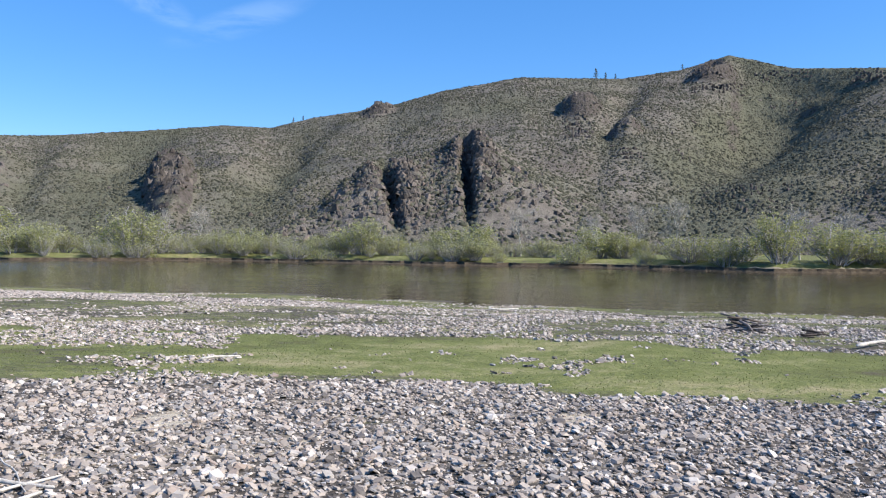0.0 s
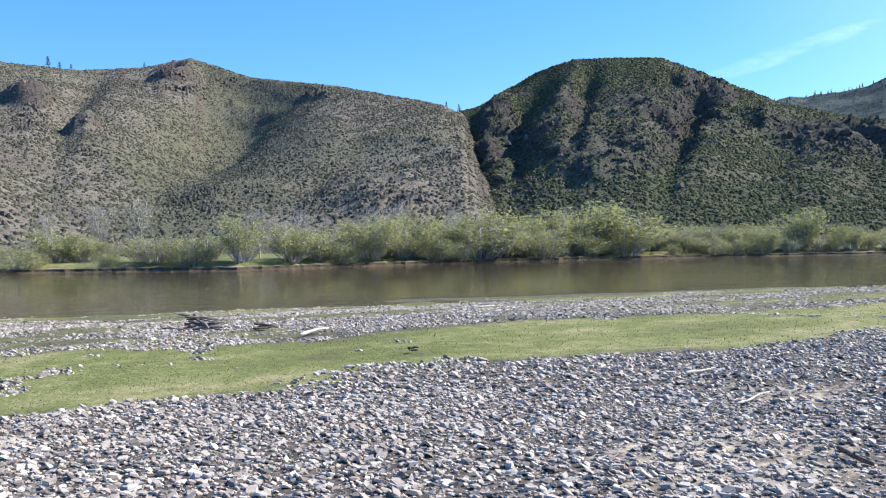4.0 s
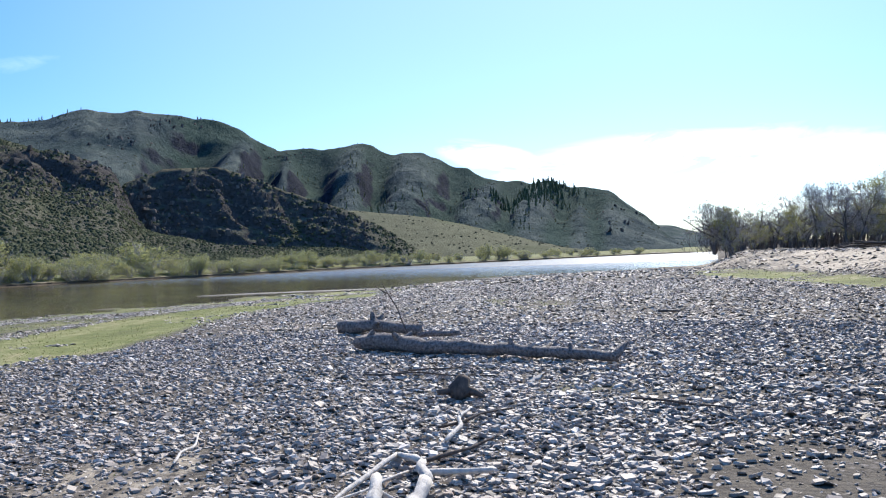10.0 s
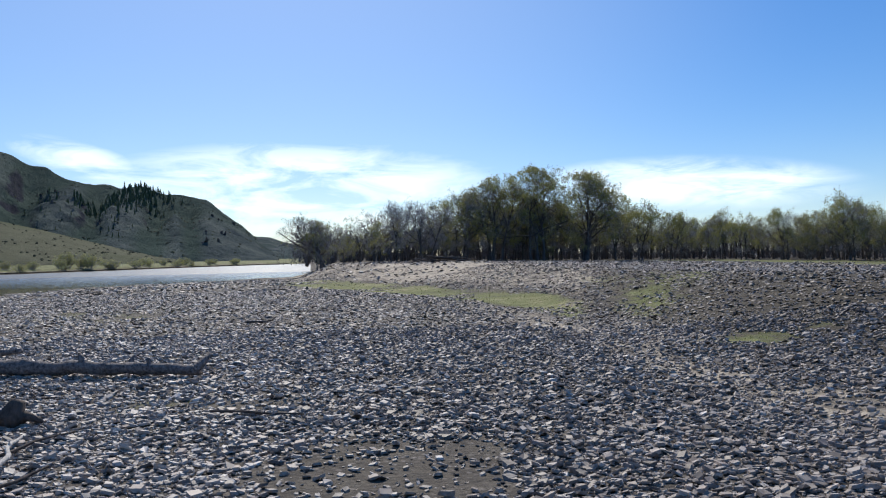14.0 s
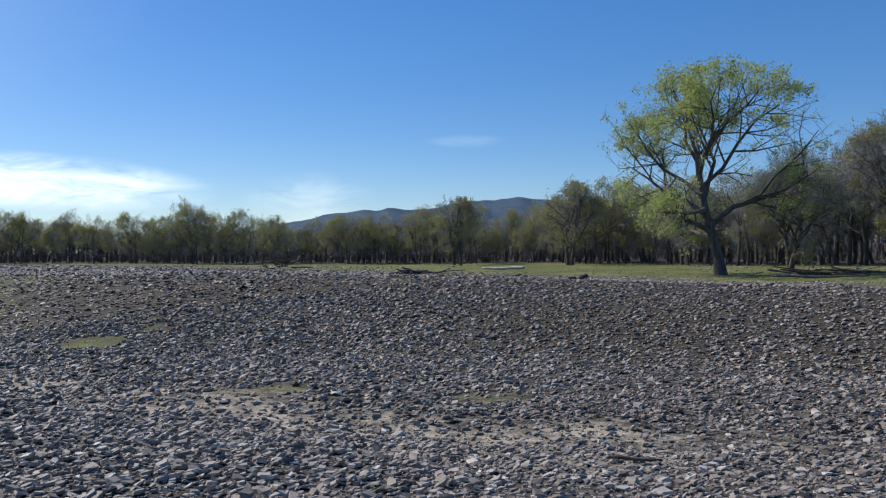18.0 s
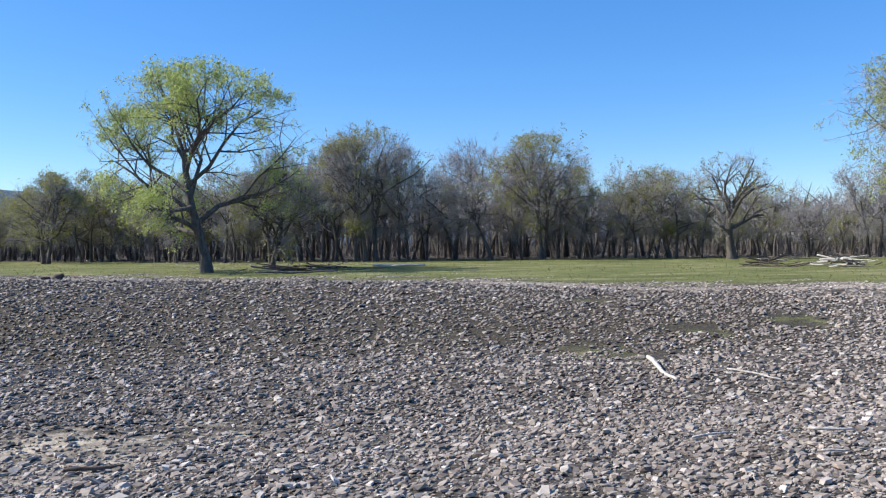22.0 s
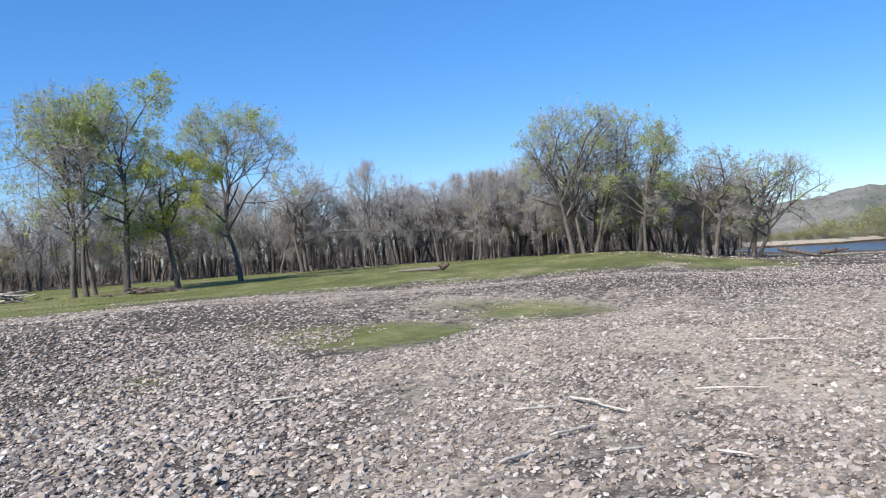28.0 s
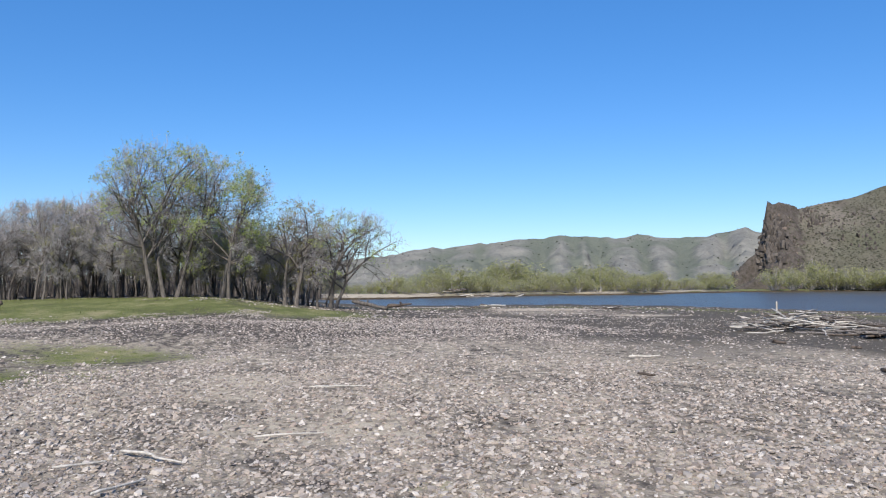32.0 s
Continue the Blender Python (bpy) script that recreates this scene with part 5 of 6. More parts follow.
for row, depth in enumerate((0.5, 4.5, 8.5)):
    a = 108.5
    while a < 269:
        r = float(wood_edge(a)) + depth + fg.uniform(-1.6, 1.6)
        leafy = vnoise(a * 0.12, 3.3, 0, 5) + 0.4 * (a < 182)
        pick = int(fg.integers(0, 10))
        if leafy > 0.75 and pick not in (5, 7, 2, 9) and fg.uniform() < 0.75:
            pick = (5, 7, 9, 2)[int(fg.integers(0, 4))]
        if leafy < 0.55 and pick in (5, 7, 2, 9):
            pick = (0, 3, 4, 8)[int(fg.integers(0, 4))]
        if 118 < a < 178:
            pick = 10 + int(fg.integers(0, 3))
        h = float(wood_height(a)) * fg.uniform(0.8, 1.08) * (0.82 + 0.36 * float(vnoise(a * 0.3, 1.5, 0, 8))) / 8.0
        m = stand(None, a, r, fg.uniform(0, 360), h, wide=fg.uniform(0.8, 1.15))
        if pick not in used:
            models[pick].matrix_world = m
            used.add(pick)
        else:
            copy_thing(models[pick], m)
        a += math.degrees(fg.uniform(1.7, 3.6) * (1.15 if 118 < a < 178 else 0.9) / r)
# deeper in the wood: trunks and bare crowns in one mass
dv, dq, dn, tv, lv, bv_ = [], [], 0, [], [], []
for row, depth in enumerate((11, 13.5, 16, 19, 22, 26, 30, 35, 41, 48, 56, 65)):
    a = 107.5
    while a < 269:
        r = float(wood_edge(a)) + depth + fg.uniform(-2, 2)
        h = float(wood_height(a)) * fg.uniform(0.85, 1.15) * (0.78 if a < 178 else 0.95)
        x, y = math.sin(radians(a)) * r, math.cos(radians(a)) * r
        z = float(terrace(a)) + float(back_rise(a)) - 0.2
        w = Wood(int(a * 100) + row)
        top = np.array([x + fg.normal(0, 0.5), y + fg.normal(0, 0.5), z + h * 0.75])
        mid = (np.array([x, y, z]) + top) / 2 + fg.normal(0, 0.15, 3)
        w.tube([(x, y, z), mid, top], [0.19, 0.14, 0.05], 4)
        for k in range(5):
            p = mid + (top - mid) * fg.uniform(-0.2, 0.8)
            e = p + np.array([fg.normal(0, 1.1), fg.normal(0, 1.1), fg.uniform(0.8, 2.2)])
            w.tube([p, (p + e) / 2 + fg.normal(0, 0.15, 3), e], [0.06, 0.04, 0.015], 3)
        dv += w.v
        dq += [q + dn for q in w.q]
        dn += w.n
        nt = 140
        ball = fg.normal(0, 1, (nt, 3))
        ball *= (fg.uniform(0.2, 1, nt) / np.linalg.norm(ball, axis=1))[:, None]
        c = np.array([x, y, z + h * 0.62]) + ball * [h * 0.3, h * 0.3, h * 0.36]
        d = fg.normal(0, 0.4, (nt, 3)) + [0, 0, 0.35]
        side = np.cross(d, fg.normal(0, 1, (nt, 3)))
        side *= 0.013 / np.linalg.norm(side, axis=1)[:, None]
        tv.append(np.stack([c - side, c + side, c + d], 1).reshape(-1, 3))
        green = 0.5 if row < 3 and a < 178 else 0.0
        nl = int(170 * green)
        ball = fg.normal(0, 1, (nl, 3))
        ball *= (fg.uniform(0.6, 1.02, nl) / np.linalg.norm(ball, axis=1))[:, None]
        c = np.array([x, y, z + h * 0.66]) + ball * [h * 0.28, h * 0.28, h * 0.26]
        lv.append(np.stack([c + fg.normal(0, 0.09, (nl, 3)) for _ in range(3)], 1).reshape(-1, 3))
        c = np.array([x, y, z]) + np.abs(fg.normal(0, 1, (60, 3))) * [0, 0, 1.3] + fg.normal(0, 1, (60, 3)) * [1.2, 1.2, 0]
        d = fg.normal(0, 0.4, (60, 3)) + [0, 0, 0.8]
        bv_.append(np.stack([c - side[:60] * 2.0, c + side[:60] * 2.0, c + d], 1).reshape(-1, 3))
        a += math.degrees(fg.uniform(1.3, 3.0) / r)
woods = thing("far_woods", "dense bare grey wood behind the front trees", "woods", kind="stuff")
tagged(part("trunk_mass", mesh_from("trunk_mass", np.concatenate(dv), quads=np.concatenate(dq), mats=[BARK]), woods), kind="stuff")
tv = np.concatenate(tv)
tagged(part("twig_mass", mesh_from("twig_mass", tv, np.arange(len(tv)).reshape(-1, 3), shade=False, mats=[TWIG]), woods), kind="stuff")
bv_ = np.concatenate(bv_)
tagged(part("brush_mass", mesh_from("brush_mass", bv_, np.arange(len(bv_)).reshape(-1, 3), shade=False, mats=[BRUSH]), woods), kind="stuff")
lv = np.concatenate(lv)
tagged(part("leaf_mass", mesh_from("leaf_mass", lv, np.arange(len(lv)).reshape(-1, 3), shade=False, mats=[OLIVE]), woods), kind="stuff")


# ---- willow bushes along the far bank ----
def make_bush(seed, label, leaf, leaves=1500, stems=26, name="willow_bush"):
    """A rounded willow about 3 m high."""
    w = Wood(seed)
    g = w.g
    for k in range(stems):
        a, out = g.uniform(0, 2 * math.pi), g.uniform(0.15, 1.0)
        tip = np.array([math.cos(a) * out * 1.5, math.sin(a) * out * 1.5, 3.0 * math.sqrt(max(0.05, 1 - (out * 0.8) ** 2)) * g.uniform(0.75, 1.05)])
        root = np.array([math.cos(a), math.sin(a), 0]) * g.uniform(0, 0.4) + [0, 0, -0.1]
        mid = root * 0.5 + tip * 0.5 + np.array([math.cos(a), math.sin(a), 0.3]) * 0.25 * out
        w.tube([root, mid, tip], [0.035, 0.022, 0.008], 3)
        for f in np.linspace(0.3, 1.0, 7):
            p = (root * (1 - f) + mid * f * 2 if f < 0.5 else mid * (2 - 2 * f) + tip * (2 * f - 1)) if f >= 0.5 else root + (mid - root) * f * 2
            w.tips.append((p, (tip - root) / np.linalg.norm(tip - root)))
    ob = thing(name, label, "bush", "willows along the far bank")
    tagged(part("stem_frame", w.wood_mesh("stem_frame", TWIG), ob), kind="stuff")
    tagged(part("twig_crown", w.twig_mesh("twig_crown", TWIG, 2, 0.6, 0.012, 0.3), ob), kind="stuff")
    w.twig_mesh("spare", TWIG, 4, 0.5, 0.01, 0.4)
    tagged(part("leaf_crown", w.leaf_mesh("leaf_crown", leaf, int(leaves * 1.7), 0.078, 0.15, simple=True, tuft=9), ob), kind="stuff")
    return ob


bushes = [make_bush(200, "rounded willow bush in yellow-green spring leaf", WILLOW, 1900), make_bush(201, "rounded willow bush in yellow-green spring leaf", WILLOW, 1600),
          make_bush(202, "thin willow bush with bare grey stems showing", WILLOW, 900), make_bush(203, "olive-green willow bush on the river bank", OLIVE, 1500),
          make_bush(204, "dense bright willow bush above the water", WILLOW, 2200)]
bg = np.random.default_rng(21)
placed = set()


def put_bush(k, az, r, scale, wide=1.0):
    m = stand(None, az, r, bg.uniform(0, 360), scale, 0.1, wide)
    if k not in placed:
        bushes[k].matrix_world = m
        placed.add(k)
    else:
        copy_thing(bushes[k], m)


def bush_height(az):
    return 1.3 * float(np.interp(az, (-30, -20, -10, 5, 15, 20, 24, 28, 36, 44, 52, 60, 66, 80, 95, 104), (2.7, 2.4, 2.2, 1.8, 2.2, 2.6, 2.3, 2.8, 3.1, 3.3, 3.0, 2.7, 2.4, 2.1, 2.0, 1.7)))


put_bush(4, 22.3, 70.5, 1.22, 1.35)
for depth, gap in ((2.5, 2.1), (6.0, 2.3), (10.0, 3.0)):
    a = -31.0
    while a < 103:
        r = float(far_shore(a)) + depth + bg.uniform(-1.0, 1.2)
        thin = bg.uniform() < (0.4 if a < 20 and depth < 4 else 0.03)
        if not thin and not (20.3 < a < 24.4 and depth < 8):
            h = bush_height(a) * bg.uniform(0.7, 1.12) * (0.85 if depth < 4 else 1.0)
            put_bush(int(bg.choice([0, 1, 2, 3, 4], p=[0.22, 0.2, 0.3, 0.16, 0.12])), a, r, h / 3.0, bg.uniform(1.2, 1.9))
        a += math.degrees(gap * bg.uniform(0.75, 1.5) * max(1.0, r / 105) / r)
# larger willows on the far side of the bend and under the cliff
for a0, a1, depth, h, gap in ((-60.5, -48, 3, 8.5, 4.5), (-59.5, -48, 9, 10, 5.5), (-92, -78, 20, 3.6, 2.2), (-80, -64, 22, 4.8, 2.4), (-78, -63, 32, 6.2, 2.8), (-86, -74, 30, 4.6, 2.8), (-85, -66, 7, 3.6, 2.8), (-83, -70, 12, 4.6, 3.0)):
    a = a0
    while a < a1:
        r = float(far_shore(a)) + depth + bg.uniform(-1.5, 1.5)
        put_bush(int(bg.choice([0, 1, 3, 4])), a, r, h * bg.uniform(0.5, 0.98) / 3.0, bg.uniform(1.1, 1.7))
        a += math.degrees(gap * bg.uniform(0.7, 1.4) / r)
# pale leafless trees among the willows
pale = make_tree("birch_tree", "pale leafless birch among the willows", 300, 5.5, 2.4, 0.3, leaves=60, leaf=WILLOW, twigs=5, twig_len=0.6, twig_w=0.012, r=0.09, bark=PALE_BARK, group="pale trees on the far bank",
                 kids=(6, 4, 3), low=0.6, high=0.25, twig_mat=PALE_BARK)
pale.matrix_world = stand(pale, 23.5, 84)
for a, d, h in ((-19, 12, 5.5), (-16.5, 12, 6), (5.4, 12, 6), (10.1, 14, 5), (13.6, 14, 6), (15.8, 16, 6.5), (26.2, 9, 5), (31.4, 14, 5.5), (33, 16, 6.5), (36.8, 16, 5.5), (38.2, 18, 5)):
    copy_thing(pale, stand(None, a, float(far_shore(a)) + d, a * 50, h / 5.5))


# ---- larches on the ridges ----
def make_larch(seed):
    w = Wood(seed)
    w.tube([(0, 0, -0.5), (0.05, 0, 4), (0, 0.05, 8)], [0.22, 0.14, 0.03], 5)
    for k in range(44):
        z = 1.4 + 6.2 * (k / 44) ** 0.9
        a, ln = k * 2.4, (8.3 - z) * 0.24 * w.g.uniform(0.6, 1.2) + 0.15
        e = np.array([math.cos(a) * ln, math.sin(a) * ln, z - 0.1])
        w.tube([(0, 0, z), e], [0.04, 0.01], 3)
        w.tips += [(e * f + np.array([0, 0, z]) * (1 - f) * [0, 0, 1], np.array([math.cos(a), math.sin(a), 0.1])) for f in (0.5, 1.0)]
    ob = thing("larch_tree", "small dark larch standing on the ridge line", "tree", "larches on the ridge")
    part("trunk", w.wood_mesh("trunk", BARK), ob)
    w.ends = np.array([t[0] for t in w.tips])
    part("needles", w.leaf_mesh("needles", LARCH, 420, 0.26, 0.2), ob)
    return ob


larch = make_larch(400)
first = True
for a, e_r, h in ((10.4, 0, 8), (11.2, 0, 8), (11.9, 0, 6.5), (16.1, 0, 7), (-10.5, 0, 6.5), (-9.8, 0, 6), (36.5, 0, 6), (37.3, 0, 8), (40.2, 0, 6)):
    x, y, z, crag, cut, s = HILL_SURFACE["hill_main"]
    i = int(np.argmin(np.abs(np.degrees(np.arctan2(x[:, 0], y[:, 0])) - a)))
    j = int(np.argmin(np.abs(s[i] - 1.0)))
    m = pose(x[i, j], y[i, j], z[i, j] - 0.3, 0, 0, a * 40) @ Matrix.Diagonal((h / 11, h / 11, h / 12.5, 1))
    if first:
        larch.matrix_world, first = m, False
    else:
        copy_thing(larch, m)
# larch woods on the far range
lg = np.random.default_rng(31)


def far_wood(hill_name, name, label, n, patches, h):
    x, y, z, crag, cut, s = HILL_SURFACE[hill_name]
    az_deg = np.degrees(np.arctan2(x[:, 0], y[:, 0]))
    vs = []
    for az0, waz, s0, ws in patches:
        for _ in range(n):
            a, t = lg.normal(az0, waz), min(lg.normal(s0, ws), 1.02)
            if t < 0.02:
                continue
            i, j = int(np.argmin(np.abs(az_deg - a))), int(np.argmin(np.abs(s[0] - t)))
            c = np.array([x[i, j], y[i, j], z[i, j] - 1]) + [lg.normal(0, 2), lg.normal(0, 2), 0]
            hh, tiers = h * lg.uniform(0.6, 1.2), []
            for k in range(3):
                zz, rr, turn = hh * (0.12 + 0.26 * k), hh * 0.2 * (1 - 0.25 * k), lg.uniform(0, 6)
                ring = [c + [math.cos(turn + q * 1.571) * rr, math.sin(turn + q * 1.571) * rr, zz] for q in range(4)]
                tip = c + [0, 0, zz + hh * 0.4]
                for q in range(4):
                    vs += [ring[q], ring[(q + 1) % 4], tip]
    vs = np.array(vs)
    thing(name, label, "woods", kind="stuff", data=mesh_from(name, vs, np.arange(len(vs)).reshape(-1, 3), shade=False, mats=[LARCH]))


far_wood("hill_far_range", "larch_woods", "scattered dark larches on the far mountain flank", 50,
         ((94, 2, 0.5, 0.15), (82, 2.5, 0.7, 0.15), (86, 2, 0.45, 0.12), (62, 2.5, 1.0, 0.03), (79, 2, 0.45, 0.1)), 5.0)
far_wood("hill_far_range", "larch_woods", "dense dark larch wood below the shoulder of the range", 70,
         ((96.6, 0.9, 0.86, 0.07), (97.2, 0.8, 0.95, 0.05), (95.6, 1.0, 0.74, 0.06), (93.8, 1.2, 0.62, 0.07)), 7.5)


# ---- driftwood and dead wood ----
def pt(az, r, up=0.0):
    x, y = math.sin(radians(az)) * r, math.cos(radians(az)) * r
    return np.array([x, y, float(ground_z(np.array(x), np.array(y))) + up])


def limb(w, a, b, r0, r1, bend=0.06, sides=7, knots=0):
    """A crooked tapering limb from a to b."""
    n = max(4, int(np.linalg.norm(b - a) / max(0.12, r0 * 1.5)) + 2)
    n = min(n, 18)
    f = np.linspace(0, 1, n)
    ln = np.linalg.norm(b - a)
    wob = np.stack([fbm(f * 2.2 + w.g.uniform(0, 50), 1.7, 0, 2, 3) - 0.5 for _ in range(3)], -1) * ln * bend * 2 * np.sin(np.pi * np.clip(f, 0.06, 0.94))[:, None]
    wob[:, 2] *= 0.5
    pts = a + (b - a) * f[:, None] + wob
    rad = (r0 + (r1 - r0) * f) * (1 + 0.10 * w.g.uniform(-1, 1, n))
    rad[0] *= 0.72
    pts = np.concatenate([pts[:1], pts, pts[-1:]])
    rad = np.concatenate([[r0 * 0.04], rad, [r1 * 0.04]])
    pts[0] -= (b - a) / ln * 0.01
    pts[-1] += (b - a) / ln * 0.01
    w.tube(pts, rad, sides)
    w.v[-1] = w.v[-1] + w.g.normal(0, 0.11 * (1 if sides > 6 else 0.5), w.v[-1].shape) * np.repeat(rad, sides)[:, None]  # worn and lumpy
    for _ in range(knots):
        k = int(w.g.integers(2, n - 1))
        d = w.g.normal(0, 1, 3)
        d[2] = abs(d[2])
        d /= np.linalg.norm(d)
        w.tube([pts[k], pts[k] + d * r0 * 1.6, pts[k] + d * r0 * 1.9], [r0 * 0.5, r0 * 0.36, r0 * 0.16], 5)


def wooden(name, label, category, parts, group=""):
    """A piece of dead wood; parts: name, material, list of limbs."""
    ob = thing(name, label, category, group)
    first = None
    for pname, mat, limbs in parts:
        w = Wood(len(bpy.data.objects) + 5)
        for args in limbs:
            limb(w, *args)
        grown = part(pname, w.wood_mesh(pname, mat), first if first and pname in ("branch_stub", "root") else ob)
        first = first or grown
    return ob


wooden("driftwood_log", "long weathered grey log lying on the gravel", "log",
       [("trunk", DRIFT, [(pt(83.1, 14.4, 0.14), pt(90.2, 13.2, 0.13), 0.14, 0.12, 0.11, 10, 4), (pt(89.2, 13.3, 0.15), pt(95.2, 12.5, 0.13), 0.105, 0.085, 0.09, 9, 2), (pt(94.8, 12.55, 0.13), pt(100.7, 11.9, 0.11), 0.085, 0.065, 0.08, 8, 1)]),
        ("branch_stub", DRIFT, [(pt(100.4, 11.9, 0.11), pt(101.4, 12.1, 0.30), 0.07, 0.03, 0.05, 6)]),
        ("branch_stub", DRIFT, [(pt(96.3, 12.45, 0.12), pt(96.7, 12.5, 0.29), 0.05, 0.02, 0.05, 6)])])
wooden("driftwood_log", "shorter grey log with an upright broken branch", "log",
       [("trunk", DRIFT, [(pt(81.9, 17.4, 0.17), pt(87.6, 16.2, 0.15), 0.145, 0.10, 0.14, 10, 3)]),
        ("branch", DARKWOOD, [(pt(86.6, 15.9, 0.16), pt(85.0, 16.6, 1.05), 0.018, 0.007, 0.06, 5), (pt(85.3, 16.5, 0.85), pt(84.4, 16.8, 1.02), 0.02, 0.006, 0.05, 4)]),
        ("branch", DRIFT, [(pt(87.4, 15.5, 0.14), pt(90.2, 14.9, 0.22), 0.06, 0.05, 0.08, 6)])])
wooden("root_stump", "dark knotted stump of roots on the gravel", "stump",
       [("burl", DARKWOOD, [(pt(90.0, 9.3, 0.03), pt(90.35, 9.3, 0.26), 0.15, 0.07, 0.25, 10, 0)]),
        ("root", DARKWOOD, [(pt(90.3, 9.3, 0.12), pt(91.7, 9.15, 0.05), 0.06, 0.02, 0.1, 6)]), ("root", DARKWOOD, [(pt(89.9, 9.3, 0.12), pt(88.6, 9.2, 0.1), 0.06, 0.03, 0.1, 6)])])
wooden("driftwood_branch", "bleached forked branch with curled roots", "driftwood",
       [("stem", BLEACHED, [(pt(84.0, 5.35, 0.09), pt(84.4, 5.75, 0.17), 0.045, 0.035, 0.05, 8), (pt(86.3, 5.25, 0.06), pt(87.6, 5.75, 0.13), 0.055, 0.045, 0.05, 8),
                         (pt(87.6, 5.75, 0.13), pt(87.4, 6.35, 0.10), 0.045, 0.03, 0.12, 7), (pt(87.4, 6.35, 0.10), pt(85.8, 6.75, 0.06), 0.03, 0.02, 0.12, 6)]),
        ("side_branch", BLEACHED, [(pt(85.8, 6.75, 0.06), pt(79.3, 5.3, 0.05), 0.022, 0.012, 0.05, 6)]), ("side_branch", BLEACHED, [(pt(87.5, 6.15, 0.08), pt(92.0, 6.25, 0.06), 0.03, 0.018, 0.04, 6)]),
        ("side_branch", BLEACHED, [(pt(86.5, 6.3, 0.05), pt(80.5, 5.6, 0.03), 0.014, 0.008, 0.05, 5)]), ("side_branch", BLEACHED, [(pt(84.4, 5.7, 0.1), pt(86.3, 5.5, 0.05), 0.02, 0.01, 0.1, 5)]),
        ("side_branch", DARKWOOD, [(pt(87.0, 6.5, 0.05), pt(92.2, 7.2, 0.05), 0.022, 0.01, 0.05, 5)])])


def sticks(label, mat, group, spans, name="driftwood_stick"):
    for a0, r0, a1, r1, rad in spans:
        wooden(name, label, "stick", [("stem", mat, [(pt(a0, r0, rad + 0.03), pt(a1, r1, rad + 0.02), rad, rad * 0.55, 0.08, 6, 1)])], group)


sticks("bleached driftwood stick lying on the gravel", BLEACHED, "sticks on the gravel",
       [(89.0, 7.1, 90.8, 8.6, 0.024), (208.4, 11.6, 210.3, 10.3, 0.036), (213.4, 11.2, 216.6, 10.9, 0.015), (236.0, 10.0, 239.0, 10.0, 0.017), (217.9, 7.9, 220.3, 8.0, 0.019),
        (253.2, 8.3, 256.1, 8.5, 0.016), (257.0, 8.9, 260.6, 8.2, 0.018), (211.0, 7.4, 213.2, 7.7, 0.014), (218.5, 7.1, 220, 7.2, 0.014), (26.3, 14.7, 28.2, 15.6, 0.034), (52, 10.2, 53.5, 10.6, 0.020),
        (55.0, 8.6, 57.0, 9.3, 0.015), (71.5, 7.0, 73.0, 8.2, 0.014), (-16, 11.6, -13.5, 11.8, 0.020), (255.5, 7.1, 258.5, 7.6, 0.015), (259.0, 6.5, 261.5, 6.7, 0.017), (252.0, 6.2, 255, 6.8, 0.014),
        (265.0, 9.3, 269.5, 9.5, 0.014), (3.2, 22.2, 5.2, 22.6, 0.035), (268.5, 13.2, 272, 13.4, 0.017), (290.0, 19, 292, 19.4, 0.03), (266, 6.6, 268, 6.5, 0.014), (38.0, 21.5, 39.6, 22.1, 0.03)])
sticks("dark waterlogged stick lying on the gravel", DARKWOOD, "dark sticks on the gravel",
       [(83.5, 11.3, 92.5, 11.0, 0.015), (85.0, 11.2, 90.0, 11.8, 0.014), (101.5, 8.9, 107.5, 8.6, 0.016), (88.5, 7.7, 93.5, 8.5, 0.016), (171.0, 7.0, 174.4, 7.0, 0.020), 
        (103.6, 21, 105.0, 21.1, 0.035), (60.5, 6.9, 62.3, 6.5, 0.025), (290.5, 15.5, 291.6, 15.3, 0.035), (299.0, 24.0, 299.8, 23.8, 0.06), (305, 17, 306.0, 16.6, 0.05), (303.5, 22.5, 304.1, 22.6, 0.05)])
sticks("small bleached stick at the edge of the gravel", BLEACHED, "sticks on the gravel",
       [(-28.2, 6.4, -24.0, 6.0, 0.020), (-27.6, 6.0, -23.6, 6.3, 0.014), (-29.5, 7.2, -26.5, 5.7, 0.011), (-28.8, 5.5, -24.6, 5.9, 0.020), (-27.0, 6.9, -25.5, 6.0, 0.008)])

# a tangle of drift on the river side of the grass


def tangle(name, label, az, r, half_az, half_r, high, n, thick, dark_share, length, seed, group=""):
    g = np.random.default_rng(seed)
    ob = thing(name, label, "driftwood", group)
    for k in range(n):
        u, v = np.clip(g.normal(0, 0.45, 2), -1, 1)
        c = pt(az + u * half_az, r + v * half_r, 0.03 + high * max(0.0, 1 - u * u - v * v) * g.uniform(0.2, 1))
        turn, ln = g.normal(az, 50), length * g.uniform(0.4, 1.2)
        d = np.array([math.cos(radians(turn)), -math.sin(radians(turn)), g.normal(0, 0.12)]) * ln / 2
        w = Wood(seed * 100 + k)
        rad = thick * g.uniform(0.4, 1.2)
        limb(w, c - d, c + d, rad, rad * 0.6, 0.08, 5)
        part("stick", w.wood_mesh("stick", DARKWOOD if g.uniform() < dark_share else BLEACHED if dark_share < 0.35 and g.uniform() < 0.5 else DRIFT), ob)
    return ob


